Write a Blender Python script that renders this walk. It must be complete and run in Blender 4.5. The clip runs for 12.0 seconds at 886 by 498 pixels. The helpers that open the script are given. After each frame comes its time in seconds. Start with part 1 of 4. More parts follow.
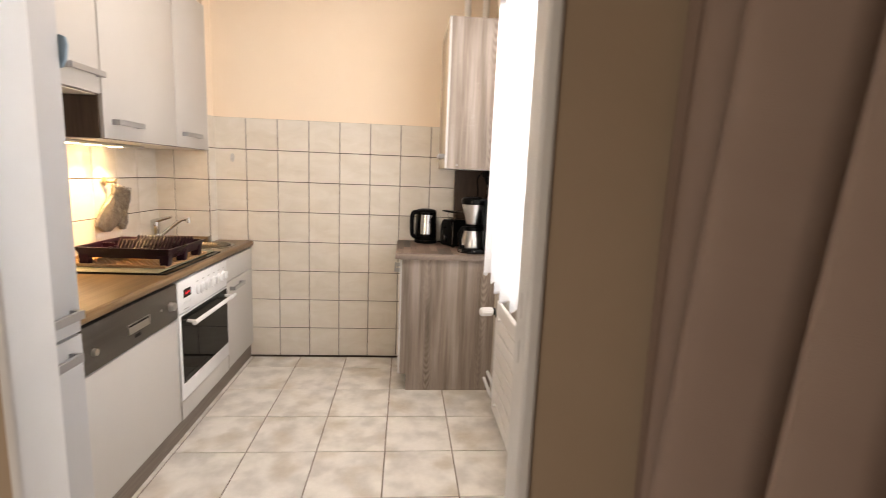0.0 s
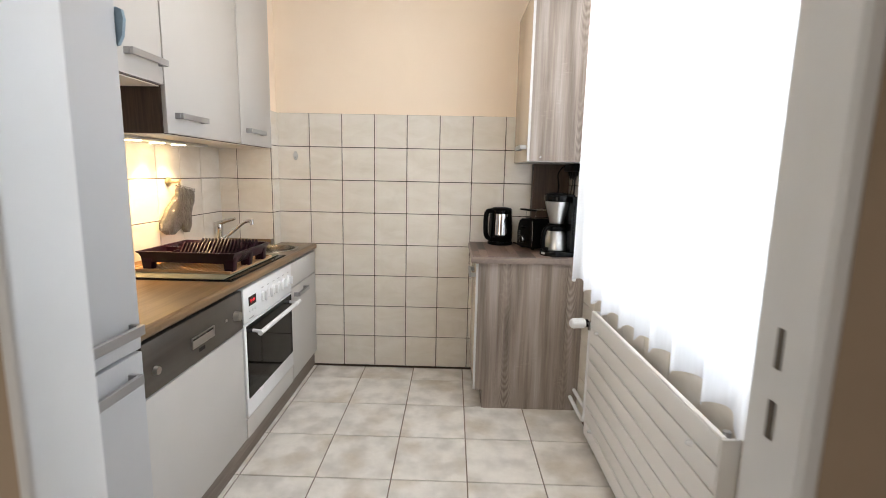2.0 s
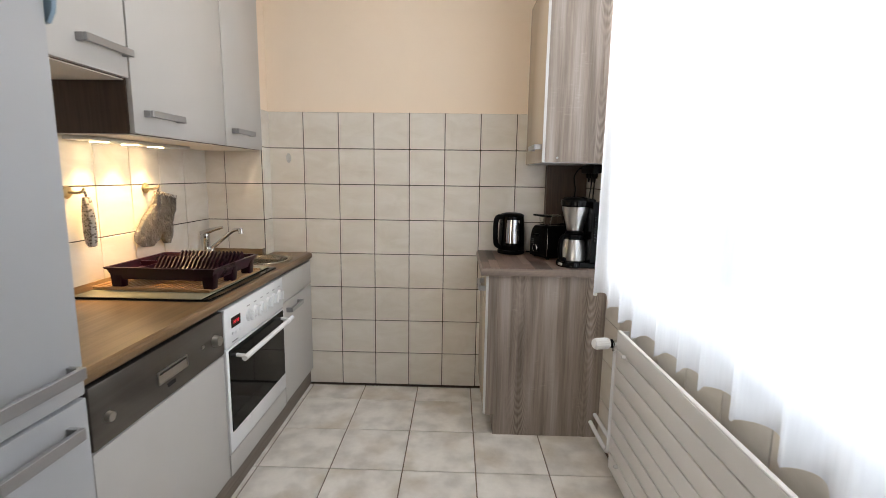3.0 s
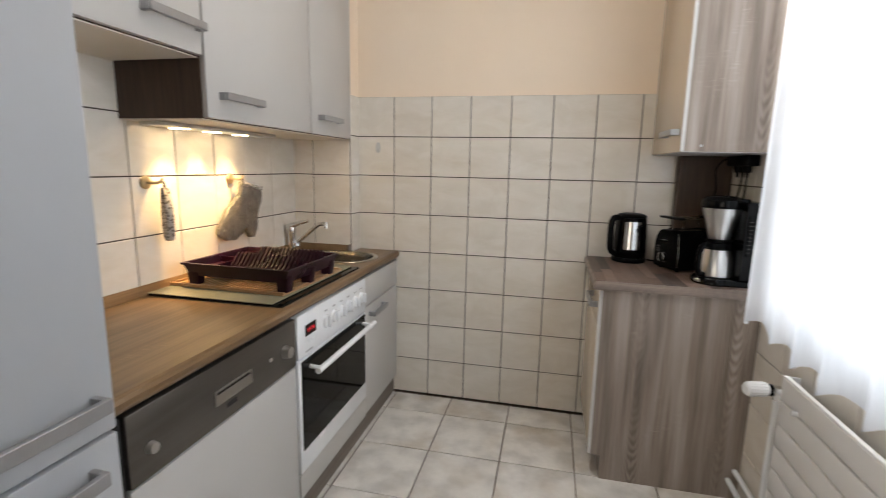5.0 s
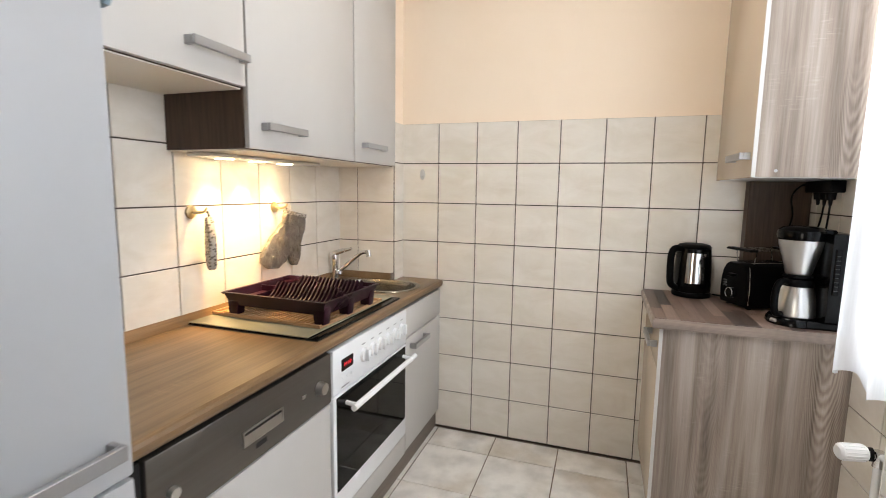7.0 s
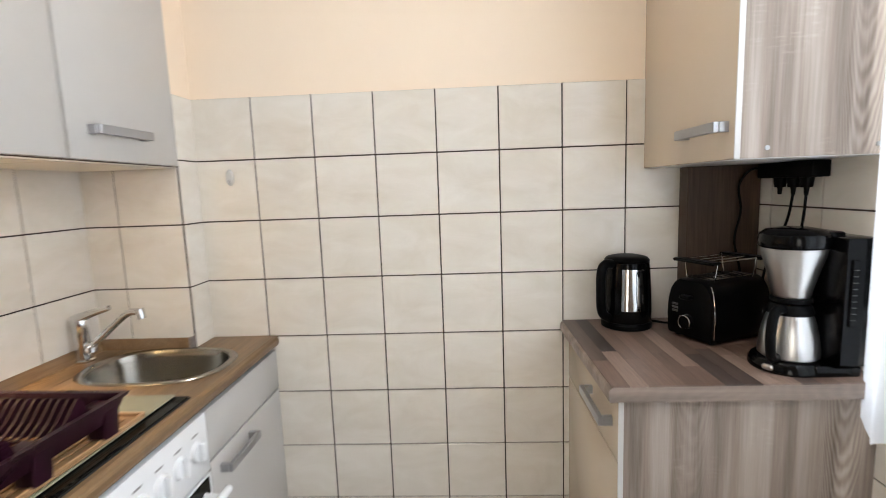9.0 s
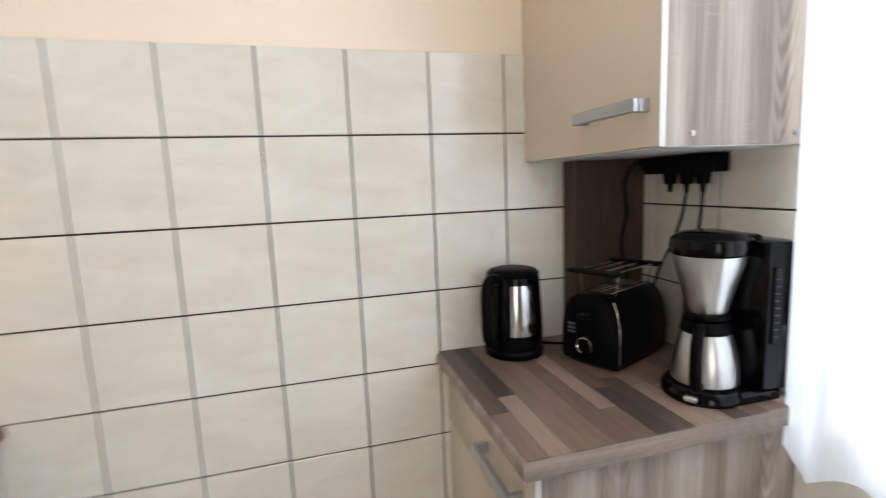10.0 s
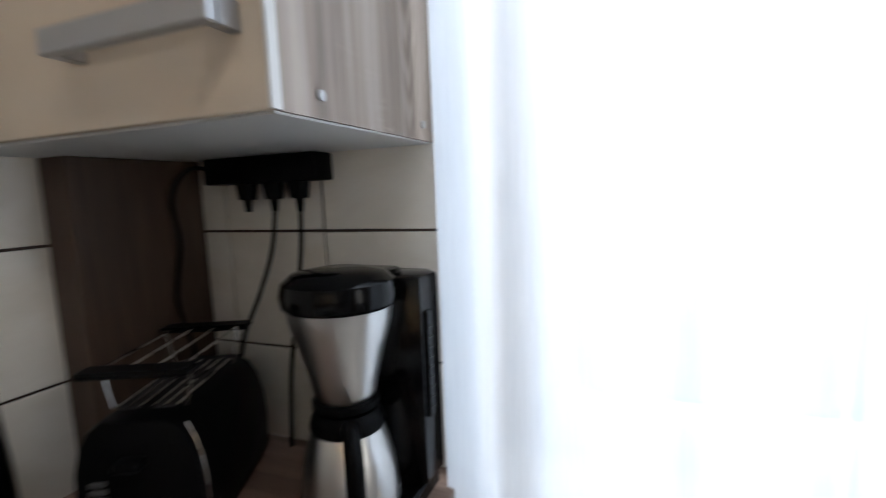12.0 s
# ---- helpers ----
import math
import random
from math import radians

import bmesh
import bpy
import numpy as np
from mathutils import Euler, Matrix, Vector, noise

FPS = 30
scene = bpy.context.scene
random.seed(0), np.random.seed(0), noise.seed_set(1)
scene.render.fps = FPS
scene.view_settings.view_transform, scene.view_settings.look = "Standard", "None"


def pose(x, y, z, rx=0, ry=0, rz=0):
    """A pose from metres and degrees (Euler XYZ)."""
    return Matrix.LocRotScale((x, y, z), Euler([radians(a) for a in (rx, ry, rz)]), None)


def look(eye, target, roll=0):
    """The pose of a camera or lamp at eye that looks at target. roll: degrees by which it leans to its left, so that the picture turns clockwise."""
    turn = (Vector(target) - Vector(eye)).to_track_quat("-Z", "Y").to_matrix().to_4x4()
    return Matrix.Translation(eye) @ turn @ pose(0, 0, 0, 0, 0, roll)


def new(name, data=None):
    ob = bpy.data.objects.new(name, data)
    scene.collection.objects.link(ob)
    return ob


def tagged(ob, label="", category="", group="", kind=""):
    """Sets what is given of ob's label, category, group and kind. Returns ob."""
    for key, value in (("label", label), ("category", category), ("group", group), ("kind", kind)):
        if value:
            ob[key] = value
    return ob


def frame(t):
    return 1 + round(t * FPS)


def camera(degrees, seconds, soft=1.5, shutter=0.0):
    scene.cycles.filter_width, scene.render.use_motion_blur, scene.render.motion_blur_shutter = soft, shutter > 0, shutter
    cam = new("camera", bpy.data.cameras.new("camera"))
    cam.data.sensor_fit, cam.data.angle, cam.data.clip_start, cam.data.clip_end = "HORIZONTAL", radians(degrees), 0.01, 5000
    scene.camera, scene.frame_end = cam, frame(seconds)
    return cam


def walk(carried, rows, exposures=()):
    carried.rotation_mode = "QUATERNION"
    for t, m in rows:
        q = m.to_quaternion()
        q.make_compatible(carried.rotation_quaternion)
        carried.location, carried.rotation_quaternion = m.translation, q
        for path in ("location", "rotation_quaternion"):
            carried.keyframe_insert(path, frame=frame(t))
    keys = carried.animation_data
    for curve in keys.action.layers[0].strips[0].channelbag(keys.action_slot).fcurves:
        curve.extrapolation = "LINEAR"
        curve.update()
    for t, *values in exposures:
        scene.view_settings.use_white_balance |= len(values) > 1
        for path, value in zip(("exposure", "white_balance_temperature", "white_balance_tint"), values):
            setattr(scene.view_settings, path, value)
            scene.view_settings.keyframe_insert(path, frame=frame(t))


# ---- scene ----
cam = camera(86.1, 12.0, soft=0.5, shutter=0.6)
PATH = [
    (0, (1.053, -3.29, 1.315), (1.218, -1.321, 1.007), 2.3),
    (0.5, (0.96, -3.265, 1.32), (1.043, -1.294, 0.992), 2.8),
    (1, (0.865, -3.247, 1.287), (0.94, -1.274, 0.969), 2.4),
    (1.5, (0.864, -3.166, 1.282), (0.91, -1.193, 0.962), 1.8),
    (2, (0.9, -3.009, 1.276), (0.864, -1.034, 0.966), 1.2),
    (2.5, (0.871, -2.886, 1.301), (0.811, -0.912, 0.987), 0.9),
    (2.7, (0.884, -2.841, 1.295), (0.831, -0.865, 0.99), 0.8),
    (4.3, (0.877, -2.475, 1.274), (0.736, -0.505, 0.959), 1.2),
    (4.5, (0.855, -2.458, 1.281), (0.655, -0.496, 0.951), 1.3),
    (5, (0.823, -2.448, 1.28), (0.392, -0.525, 0.939), 1.2),
    (5.5, (0.784, -2.459, 1.272), (0.205, -0.572, 0.947), 1.2),
    (6, (0.764, -2.461, 1.274), (0.111, -0.594, 0.975), 1.3),
    (6.5, (0.788, -2.429, 1.283), (0.122, -0.562, 1.013), 1.1),
    (7, (0.819, -2.355, 1.296), (0.187, -0.474, 1.049), 0.9),
    (7.2, (0.819, -2.315, 1.295), (0.219, -0.422, 1.057), 0.6),
    (9, (0.693, -1.586, 1.315), (0.598, 0.395, 1.059), -2.1),
    (9.5, (0.758, -1.387, 1.281), (0.797, 0.6, 1.057), -2.5),
    (10, (0.707, -1.205, 1.307), (1.231, 0.706, 1.032), -2.3),
    (10.5, (0.668, -1.042, 1.311), (1.715, 0.638, 1.026), -1.9),
    (11, (0.775, -0.947, 1.302), (2.106, 0.525, 1.055), -2.2),
    (11.5, (0.889, -0.85, 1.298), (2.487, 0.325, 1.044), -2.3),
    (12, (0.969, -0.785, 1.284), (2.81, -0.051, 1.043), -2.2),
]
walk(cam, [(t, look(eye, target, roll)) for t, eye, target, roll in PATH],
     [(0.0, 0.4, 7650, 17), (1.0, 0.45, 6850, 11), (2.0, 0.25, 6600, 10), (2.7, -0.02, 6550, 10), (4.5, -0.22, 6550, 10), (5.5, -0.05, 6550, 10), (6.2, 0.24, 6520, 10), (7.0, 0.36, 6550, 10), (9.0, 0.44, 6300, 9), (11.0, 0.4, 5980, 8), (11.5, 0.15, 5900, 8), (12.0, -0.3, 5850, 8)])
# ---- world, lamps ----
world = bpy.data.worlds.new("world")
scene.world = world
world.use_nodes = True
wn = world.node_tree.nodes
sky = wn.new("ShaderNodeTexSky")
sky.sky_type = "NISHITA"
sky.sun_disc = False
sky.sun_elevation = radians(38)
sky.sun_rotation = radians(200)
wn["Background"].inputs["Strength"].default_value = 0.1
world.node_tree.links.new(sky.outputs["Color"], wn["Background"].inputs["Color"])


def area_lamp(name, eye, target, w, h, watts, colour):
    d = bpy.data.lights.new(name, "AREA")
    d.shape, d.size, d.size_y, d.energy, d.color = "RECTANGLE", w, h, watts, colour
    ob = new(name, d)
    ob.matrix_world = look(eye, target)
    return ob


def spot_lamp(name, eye, target, watts, colour, cone, blend, radius=0.02):
    d = bpy.data.lights.new(name, "SPOT")
    d.energy, d.color, d.spot_size, d.spot_blend, d.shadow_soft_size = watts, colour, radians(cone), blend, radius
    ob = new(name, d)
    ob.matrix_world = look(eye, target)
    return ob


# plan, metres: back wall at y = 0, walls at XL and XR, door wall from YD to YH
XL, XR, YD, YH, TOP = -0.53, 1.62, -2.470, -2.548, 2.62
PITCH, ROW0, ROWS_UP = 0.203, 0.010, 8
WIN_Y0, WIN_Y1, WIN_Z0, WIN_Z1 = -2.26, -0.575, 0.79, 2.30

area_lamp("window_daylight", (1.90, (WIN_Y0 + WIN_Y1) / 2, (WIN_Z0 + WIN_Z1) / 2), (0, (WIN_Y0 + WIN_Y1) / 2, 0.55), 1.66, 1.48, 60, (0.93, 0.965, 1.0))
# assumed hall light, set in an unseen doorway at the south end
area_lamp("hall_assumed_light", (-0.05, -4.77, 0.95), (0.25, -2.6, 0.9), 0.85, 1.7, 14, (1.0, 0.95, 0.88))
LAMP_Y = (-1.01, -0.845, -0.68)
for ly in LAMP_Y:
    spot_lamp("cabinet_spot", (-0.442, ly, 1.386), (-0.458, ly, 1.0), 24.0, (1.0, 0.66, 0.30), 88, 1.0)


# ---- materials ----
def mat(name, colour, rough=0.5, metal=0.0, **kw):
    m = bpy.data.materials.new(name)
    m.use_nodes = True
    b = m.node_tree.nodes["Principled BSDF"]
    b.inputs["Base Color"].default_value = (*colour, 1)
    b.inputs["Roughness"].default_value = rough
    b.inputs["Metallic"].default_value = metal
    for k, v in kw.items():
        b.inputs[k.replace("_", " ")].default_value = v
    return m


def node(m, kind, **kw):
    n = m.node_tree.nodes.new(kind)
    for k, v in kw.items():
        if k in n.inputs:
            n.inputs[k].default_value = v
    return n


def wire(m, a, b):
    m.node_tree.links.new(a, b)


def ramp(m, src, stops):
    r = m.node_tree.nodes.new("ShaderNodeValToRGB")
    e = r.color_ramp.elements
    while len(e) < len(stops):
        e.new(0.5)
    for el, (p, c) in zip(e, stops):
        el.position, el.color = p, (*c, 1)
    wire(m, src, r.inputs["Fac"])
    return r.outputs["Color"]


def coords(m, scale=(1, 1, 1), turn=(0, 0, 0), shuffle=0.0):
    tc = node(m, "ShaderNodeTexCoord")
    mp = node(m, "ShaderNodeMapping")
    mp.inputs["Scale"].default_value = scale
    mp.inputs["Rotation"].default_value = [radians(a) for a in turn]
    wire(m, tc.outputs["Object"], mp.inputs["Vector"])
    if shuffle:
        oi = node(m, "ShaderNodeObjectInfo")
        mu = m.node_tree.nodes.new("ShaderNodeMath")
        mu.operation = "MULTIPLY"
        mu.inputs[1].default_value = shuffle
        wire(m, oi.outputs["Random"], mu.inputs[0])
        wire(m, mu.outputs[0], mp.inputs["Location"])
    return mp.outputs["Vector"]


def noise_tex(m, vec, scale, detail=4, rough=0.55, distort=0.0):
    n = node(m, "ShaderNodeTexNoise", Scale=scale, Detail=detail, Roughness=rough, Distortion=distort)
    wire(m, vec, n.inputs["Vector"])
    return n.outputs["Fac"]


def bump(m, src, strength=0.1, dist=0.002):
    b = node(m, "ShaderNodeBump", Strength=strength, Distance=dist)
    wire(m, src, b.inputs["Height"])
    wire(m, b.outputs["Normal"], m.node_tree.nodes["Principled BSDF"].inputs["Normal"])


def base(m, colour_out):
    wire(m, colour_out, m.node_tree.nodes["Principled BSDF"].inputs["Base Color"])


def rough_by(m, src, lo, hi):
    r = node(m, "ShaderNodeMapRange")
    r.inputs["To Min"].default_value, r.inputs["To Max"].default_value = lo, hi
    wire(m, src, r.inputs["Value"])
    wire(m, r.outputs["Result"], m.node_tree.nodes["Principled BSDF"].inputs["Roughness"])


def cloudy(name, stops, scale, rough, shuffle=0.0, grain=60, bump_s=0.05, stretch=(1, 1, 1), metal=0.0, distort=0.6, detail=5, soft=0.6):
    """Paint, tile or stone: clouds of colour at one scale, fine grain in the relief."""
    m = mat(name, stops[0][1], rough, metal)
    v = coords(m, stretch, shuffle=shuffle)
    n = noise_tex(m, v, scale, detail, soft, distort)
    base(m, ramp(m, n, stops))
    rough_by(m, n, rough * 0.8, rough * 1.25)
    bump(m, noise_tex(m, v, grain, 3), bump_s)
    return m


def wood(name, dark, mid, light, axis="z", scale=9.0, rough=0.45, shuffle=0.0, bands=0.5, figure=7.0, tone=5.0, pores=120):
    """Laminate with grain along one axis: wavy cathedral figure, broad tone, fine streaks."""
    m = mat(name, mid, rough)

    def stretched(f):
        return coords(m, {"x": (f, 1, 1), "y": (1, f, 1), "z": (1, 1, f)}[axis], shuffle=shuffle)
    wave = node(m, "ShaderNodeTexWave", Scale=scale * 2.4, Distortion=figure * 2.2, Detail=4.0)
    wave.inputs["Detail Scale"].default_value = 1.4
    wave.bands_direction = "DIAGONAL"
    wire(m, stretched(0.07), wave.inputs["Vector"])
    broad = noise_tex(m, stretched(0.10), tone, 3, 0.55, 0.12)
    fine = noise_tex(m, stretched(0.03), pores, 5, 0.7, 0.0)
    mx = m.node_tree.nodes.new("ShaderNodeMix")
    mx.inputs["Factor"].default_value = 0.86
    wire(m, wave.outputs["Fac"], mx.inputs[2])
    wire(m, broad, mx.inputs[3])
    mx2 = m.node_tree.nodes.new("ShaderNodeMix")
    mx2.inputs["Factor"].default_value = bands
    wire(m, mx.outputs[0], mx2.inputs[2])
    wire(m, fine, mx2.inputs[3])
    base(m, ramp(m, mx2.outputs[0], [(0.26, dark), (0.5, mid), (0.74, light)]))
    bump(m, fine, 0.12, 0.001)
    return m


def rustic_oak(name, dark, mid, light, axis="z", rough=0.45):
    """Grey oak laminate: broad tone bands, cathedral contours, fine streaks and short saw marks across the grain."""
    m = mat(name, mid, rough)

    def along(f, across=1.0):
        return coords(m, {"x": (f, across, across), "y": (across, f, across), "z": (across, across, f)}[axis])

    def maths(op, a, b=None):
        n = m.node_tree.nodes.new("ShaderNodeMath")
        n.operation = op
        for k, v in enumerate((a, b)):
            if v is None:
                continue
            if isinstance(v, (int, float)):
                n.inputs[k].default_value = v
            else:
                wire(m, v, n.inputs[k])
        return n.outputs[0]
    broad = noise_tex(m, along(0.05), 17.0, 3, 0.6, 0.1)
    # nested arches: contours of a parabola across the grain, one in every third of a metre
    sep = m.node_tree.nodes.new("ShaderNodeSeparateXYZ")
    wire(m, coords(m), sep.inputs[0])
    run, side = sep.outputs["XYZ".index(axis.upper())], sep.outputs[1 if axis == "x" else 0]
    off = maths("SUBTRACT", maths("MODULO", maths("ADD", side, 2.03), 0.34), 0.17)
    off = maths("ADD", off, maths("MULTIPLY", maths("SUBTRACT", noise_tex(m, along(0.3), 5.0, 2), 0.5), 0.06))
    sq = maths("MULTIPLY", off, off)
    wobble = noise_tex(m, along(0.25), 14.0, 3, 0.6)
    arch = maths("ADD", maths("ADD", maths("MULTIPLY", run, -21.0), maths("MULTIPLY", sq, 2300.0)), maths("MULTIPLY", wobble, 3.0))
    rings = maths("SINE", maths("MULTIPLY", arch, math.tau))
    where = maths("MAXIMUM", maths("SUBTRACT", 1.0, maths("MULTIPLY", sq, 190.0)), 0.0)
    patchy = maths("MAXIMUM", maths("SUBTRACT", noise_tex(m, along(0.5), 3.1, 1), 0.40), 0.0)
    rings = maths("MULTIPLY", rings, maths("MULTIPLY", where, maths("MULTIPLY", patchy, 0.25)))
    streak = noise_tex(m, along(0.022), 95, 4, 0.65)
    pores = noise_tex(m, along(0.03), 330, 3, 0.7)
    saw = noise_tex(m, along(9.0), 26, 2, 0.5)
    patch = noise_tex(m, along(0.6), 9.0, 1)
    saw = maths("MULTIPLY", maths("MAXIMUM", maths("SUBTRACT", saw, 0.55), 0.0), maths("MULTIPLY", maths("MAXIMUM", maths("SUBTRACT", patch, 0.58), 0.0), 3.5))
    total = maths("ADD", maths("MULTIPLY", broad, 0.65), maths("MULTIPLY", streak, 0.21))
    total = maths("ADD", total, maths("MULTIPLY", pores, 0.14))
    total = maths("ADD", maths("ADD", total, rings), saw)
    base(m, ramp(m, total, [(0.34, dark), (0.5, mid), (0.66, light)]))
    bump(m, streak, 0.12, 0.001)
    return m


def stone(name, warm, pale, grey, rough, shuffle):
    """Stone-look glaze: pale ground with soft grey clouds, ochre haze and fine mottling."""
    m = mat(name, pale, rough)
    v = coords(m, shuffle=shuffle)

    def blend(fac, lo, hi, a, b):
        r = node(m, "ShaderNodeMapRange")
        r.interpolation_type = "SMOOTHSTEP"
        r.inputs["From Min"].default_value, r.inputs["From Max"].default_value = lo, hi
        wire(m, fac, r.inputs["Value"])
        x = m.node_tree.nodes.new("ShaderNodeMix")
        x.data_type = "RGBA"
        wire(m, r.outputs["Result"], x.inputs[0])
        for c, k in ((a, 6), (b, 7)):
            if isinstance(c, tuple):
                x.inputs[k].default_value = (*c, 1)
            else:
                wire(m, c, x.inputs[k])
        return x.outputs[2]
    clouds = noise_tex(m, v, 9.0, 2, 0.4)
    haze = noise_tex(m, coords(m, (1, 1, 1), (0, 0, 40), shuffle=shuffle * 0.7), 5.5, 2, 0.4)
    fine = noise_tex(m, v, 42.0, 4, 0.6)
    c1 = blend(clouds, 0.30, 0.66, grey, pale)
    c2 = blend(haze, 0.46, 0.80, c1, warm)
    c3 = blend(fine, 0.1, 1.1, tuple(0.80 * a for a in grey), (0.93, 0.92, 0.90))
    x = m.node_tree.nodes.new("ShaderNodeMix")
    x.data_type = "RGBA"
    x.inputs[0].default_value = 0.22
    wire(m, c2, x.inputs[6])
    wire(m, c3, x.inputs[7])
    base(m, x.outputs[2])
    bump(m, noise_tex(m, v, 40, 3), 0.04)
    return m


PEACH = cloudy("peach_paint", [(0.3, (0.87, 0.725, 0.57)), (0.7, (0.895, 0.755, 0.60))], 2.2, 0.7, grain=220, bump_s=0.12)
CEIL = cloudy("ceiling_paint", [(0.3, (0.80, 0.76, 0.70)), (0.7, (0.84, 0.80, 0.74))], 2.0, 0.8, grain=200, bump_s=0.1)
TAUPE = cloudy("taupe_paint", [(0.3, (0.38, 0.29, 0.205)), (0.7, (0.42, 0.325, 0.235))], 1.8, 0.75, grain=240, bump_s=0.15)
WTILE = cloudy("cream_wall_tile", [(0.28, (0.70, 0.64, 0.55)), (0.72, (0.81, 0.762, 0.69))], 5.0, 0.16, shuffle=37.0, grain=25, bump_s=0.015, stretch=(1, 1, 2.2), distort=0.7)
FTILE = stone("cream_floor_tile", (0.57, 0.49, 0.39), (0.86, 0.822, 0.765), (0.62, 0.588, 0.545), 0.25, 53.0)
GROUT = cloudy("brown_grout", [(0.3, (0.050, 0.036, 0.027)), (0.7, (0.085, 0.064, 0.050))], 30, 0.9, grain=300, bump_s=0.3)
FGROUT = cloudy("floor_grout", [(0.3, (0.14, 0.105, 0.075)), (0.7, (0.22, 0.172, 0.13))], 30, 0.9, grain=300, bump_s=0.3)
FRONT = cloudy("greige_front", [(0.3, (0.50, 0.484, 0.462)), (0.7, (0.53, 0.513, 0.49))], 1.5, 0.38, grain=350, bump_s=0.03)
BEIGE = cloudy("beige_gloss_front", [(0.3, (0.60, 0.50, 0.385)), (0.7, (0.62, 0.52, 0.405))], 1.5, 0.16, grain=300, bump_s=0.01)
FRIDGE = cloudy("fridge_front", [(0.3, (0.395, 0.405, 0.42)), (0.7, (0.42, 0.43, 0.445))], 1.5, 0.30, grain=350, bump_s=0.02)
WHITE = cloudy("white_enamel", [(0.3, (0.82, 0.83, 0.84)), (0.7, (0.86, 0.87, 0.88))], 3, 0.25, grain=200, bump_s=0.01)
FRAME = cloudy("frame_paint", [(0.3, (0.70, 0.705, 0.70)), (0.7, (0.75, 0.755, 0.75))], 4, 0.38, grain=120, bump_s=0.05)
OAK = rustic_oak("grey_oak_panel", (0.14, 0.110, 0.090), (0.285, 0.235, 0.198), (0.42, 0.36, 0.315), rough=0.55)
OAKX = rustic_oak("grey_oak_edge", (0.14, 0.108, 0.088), (0.25, 0.195, 0.16), (0.36, 0.295, 0.25), "x")
# walnut of the cabinet bodies; on the corner post, oak darkened for shade
DARKOAK = wood("walnut_and_shaded_oak", (0.035, 0.021, 0.014), (0.07, 0.044, 0.03), (0.11, 0.072, 0.05), "z", 9.0, 0.45)
TOPOAK = rustic_oak("oak_worktop", (0.098, 0.057, 0.027), (0.19, 0.115, 0.055), (0.29, 0.186, 0.10), "y", rough=0.30)
UPOAK = wood("oak_upstand", (0.115, 0.064, 0.028), (0.19, 0.112, 0.052), (0.275, 0.175, 0.092), "y", 9.0, 0.28, bands=0.45, tone=9.0, pores=170)
PLINTH = wood("plinth_oak", (0.11, 0.085, 0.07), (0.18, 0.145, 0.12), (0.25, 0.21, 0.18), "y", 9.0, 0.5)
# underside colour with the worktop's warm bounced light put in
CREAM = cloudy("warm_lit_cream", [(0.3, (0.70, 0.645, 0.55)), (0.7, (0.74, 0.685, 0.59))], 3, 0.45, grain=300, bump_s=0.02)
EDGE = mat("white_edge", (0.55, 0.54, 0.52), 0.4)
SINKSTEEL = cloudy("sink_steel", [(0.3, (0.24, 0.22, 0.19)), (0.7, (0.32, 0.30, 0.26))], 20, 0.24, grain=120, bump_s=0.03, metal=1.0)
STEEL = cloudy("brushed_steel", [(0.3, (0.57, 0.56, 0.545)), (0.7, (0.61, 0.60, 0.585))], 14, 0.30, grain=200, bump_s=0.004, stretch=(1, 1, 0.05), metal=1.0)
HANDLE = mat("satin_metal", (0.38, 0.38, 0.385), 0.38, 0.7)
CHROME = mat("chrome", (0.66, 0.66, 0.65), 0.09, 1.0)
PANEL = cloudy("dark_steel_panel", [(0.3, (0.105, 0.093, 0.081)), (0.7, (0.132, 0.118, 0.104))], 30, 0.34, grain=200, bump_s=0.02, stretch=(1, 0.05, 1), metal=0.7)
BLACK = cloudy("black_plastic", [(0.3, (0.0018, 0.0018, 0.002)), (0.7, (0.003, 0.003, 0.0033))], 8, 0.38, grain=250, bump_s=0.05)
GLOSSBLACK = mat("gloss_black", (0.0018, 0.0018, 0.002), 0.14)
OVENGLASS = mat("oven_glass", (0.005, 0.005, 0.005), 0.05)
# near-black for dark parts; in the grip recess it is painted shade
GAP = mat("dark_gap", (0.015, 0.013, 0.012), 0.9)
for m_, v_ in ((BLACK, 0.06), (GLOSSBLACK, 0.17), (OVENGLASS, 0.13), (TOPOAK, 0.4), (OAK, 0.15), (DARKOAK, 0.25)):
    m_.node_tree.nodes["Principled BSDF"].inputs["Specular IOR Level"].default_value = v_
SLOT = mat("slot_shade", (0.10, 0.085, 0.07), 0.8)
RED = mat("red_display", (0.02, 0.0, 0.0), 0.2)
LAMPGLASS = mat("lamp_glass", (1, 0.9, 0.7), 0.4)
# glow of the unseen kitchen ceiling lamp, added as fill light
FILL_OPAL = mat("fill_opal", (0.8, 0.8, 0.8), 0.3)
for m_, c_, s_ in ((RED, (1.0, 0.03, 0.05), 1.2), (LAMPGLASS, (1.0, 0.74, 0.40), 30.0), (FILL_OPAL, (1.0, 0.95, 0.89), 22.0)):
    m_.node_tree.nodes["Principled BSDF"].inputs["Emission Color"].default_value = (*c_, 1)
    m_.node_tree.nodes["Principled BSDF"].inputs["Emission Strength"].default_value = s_


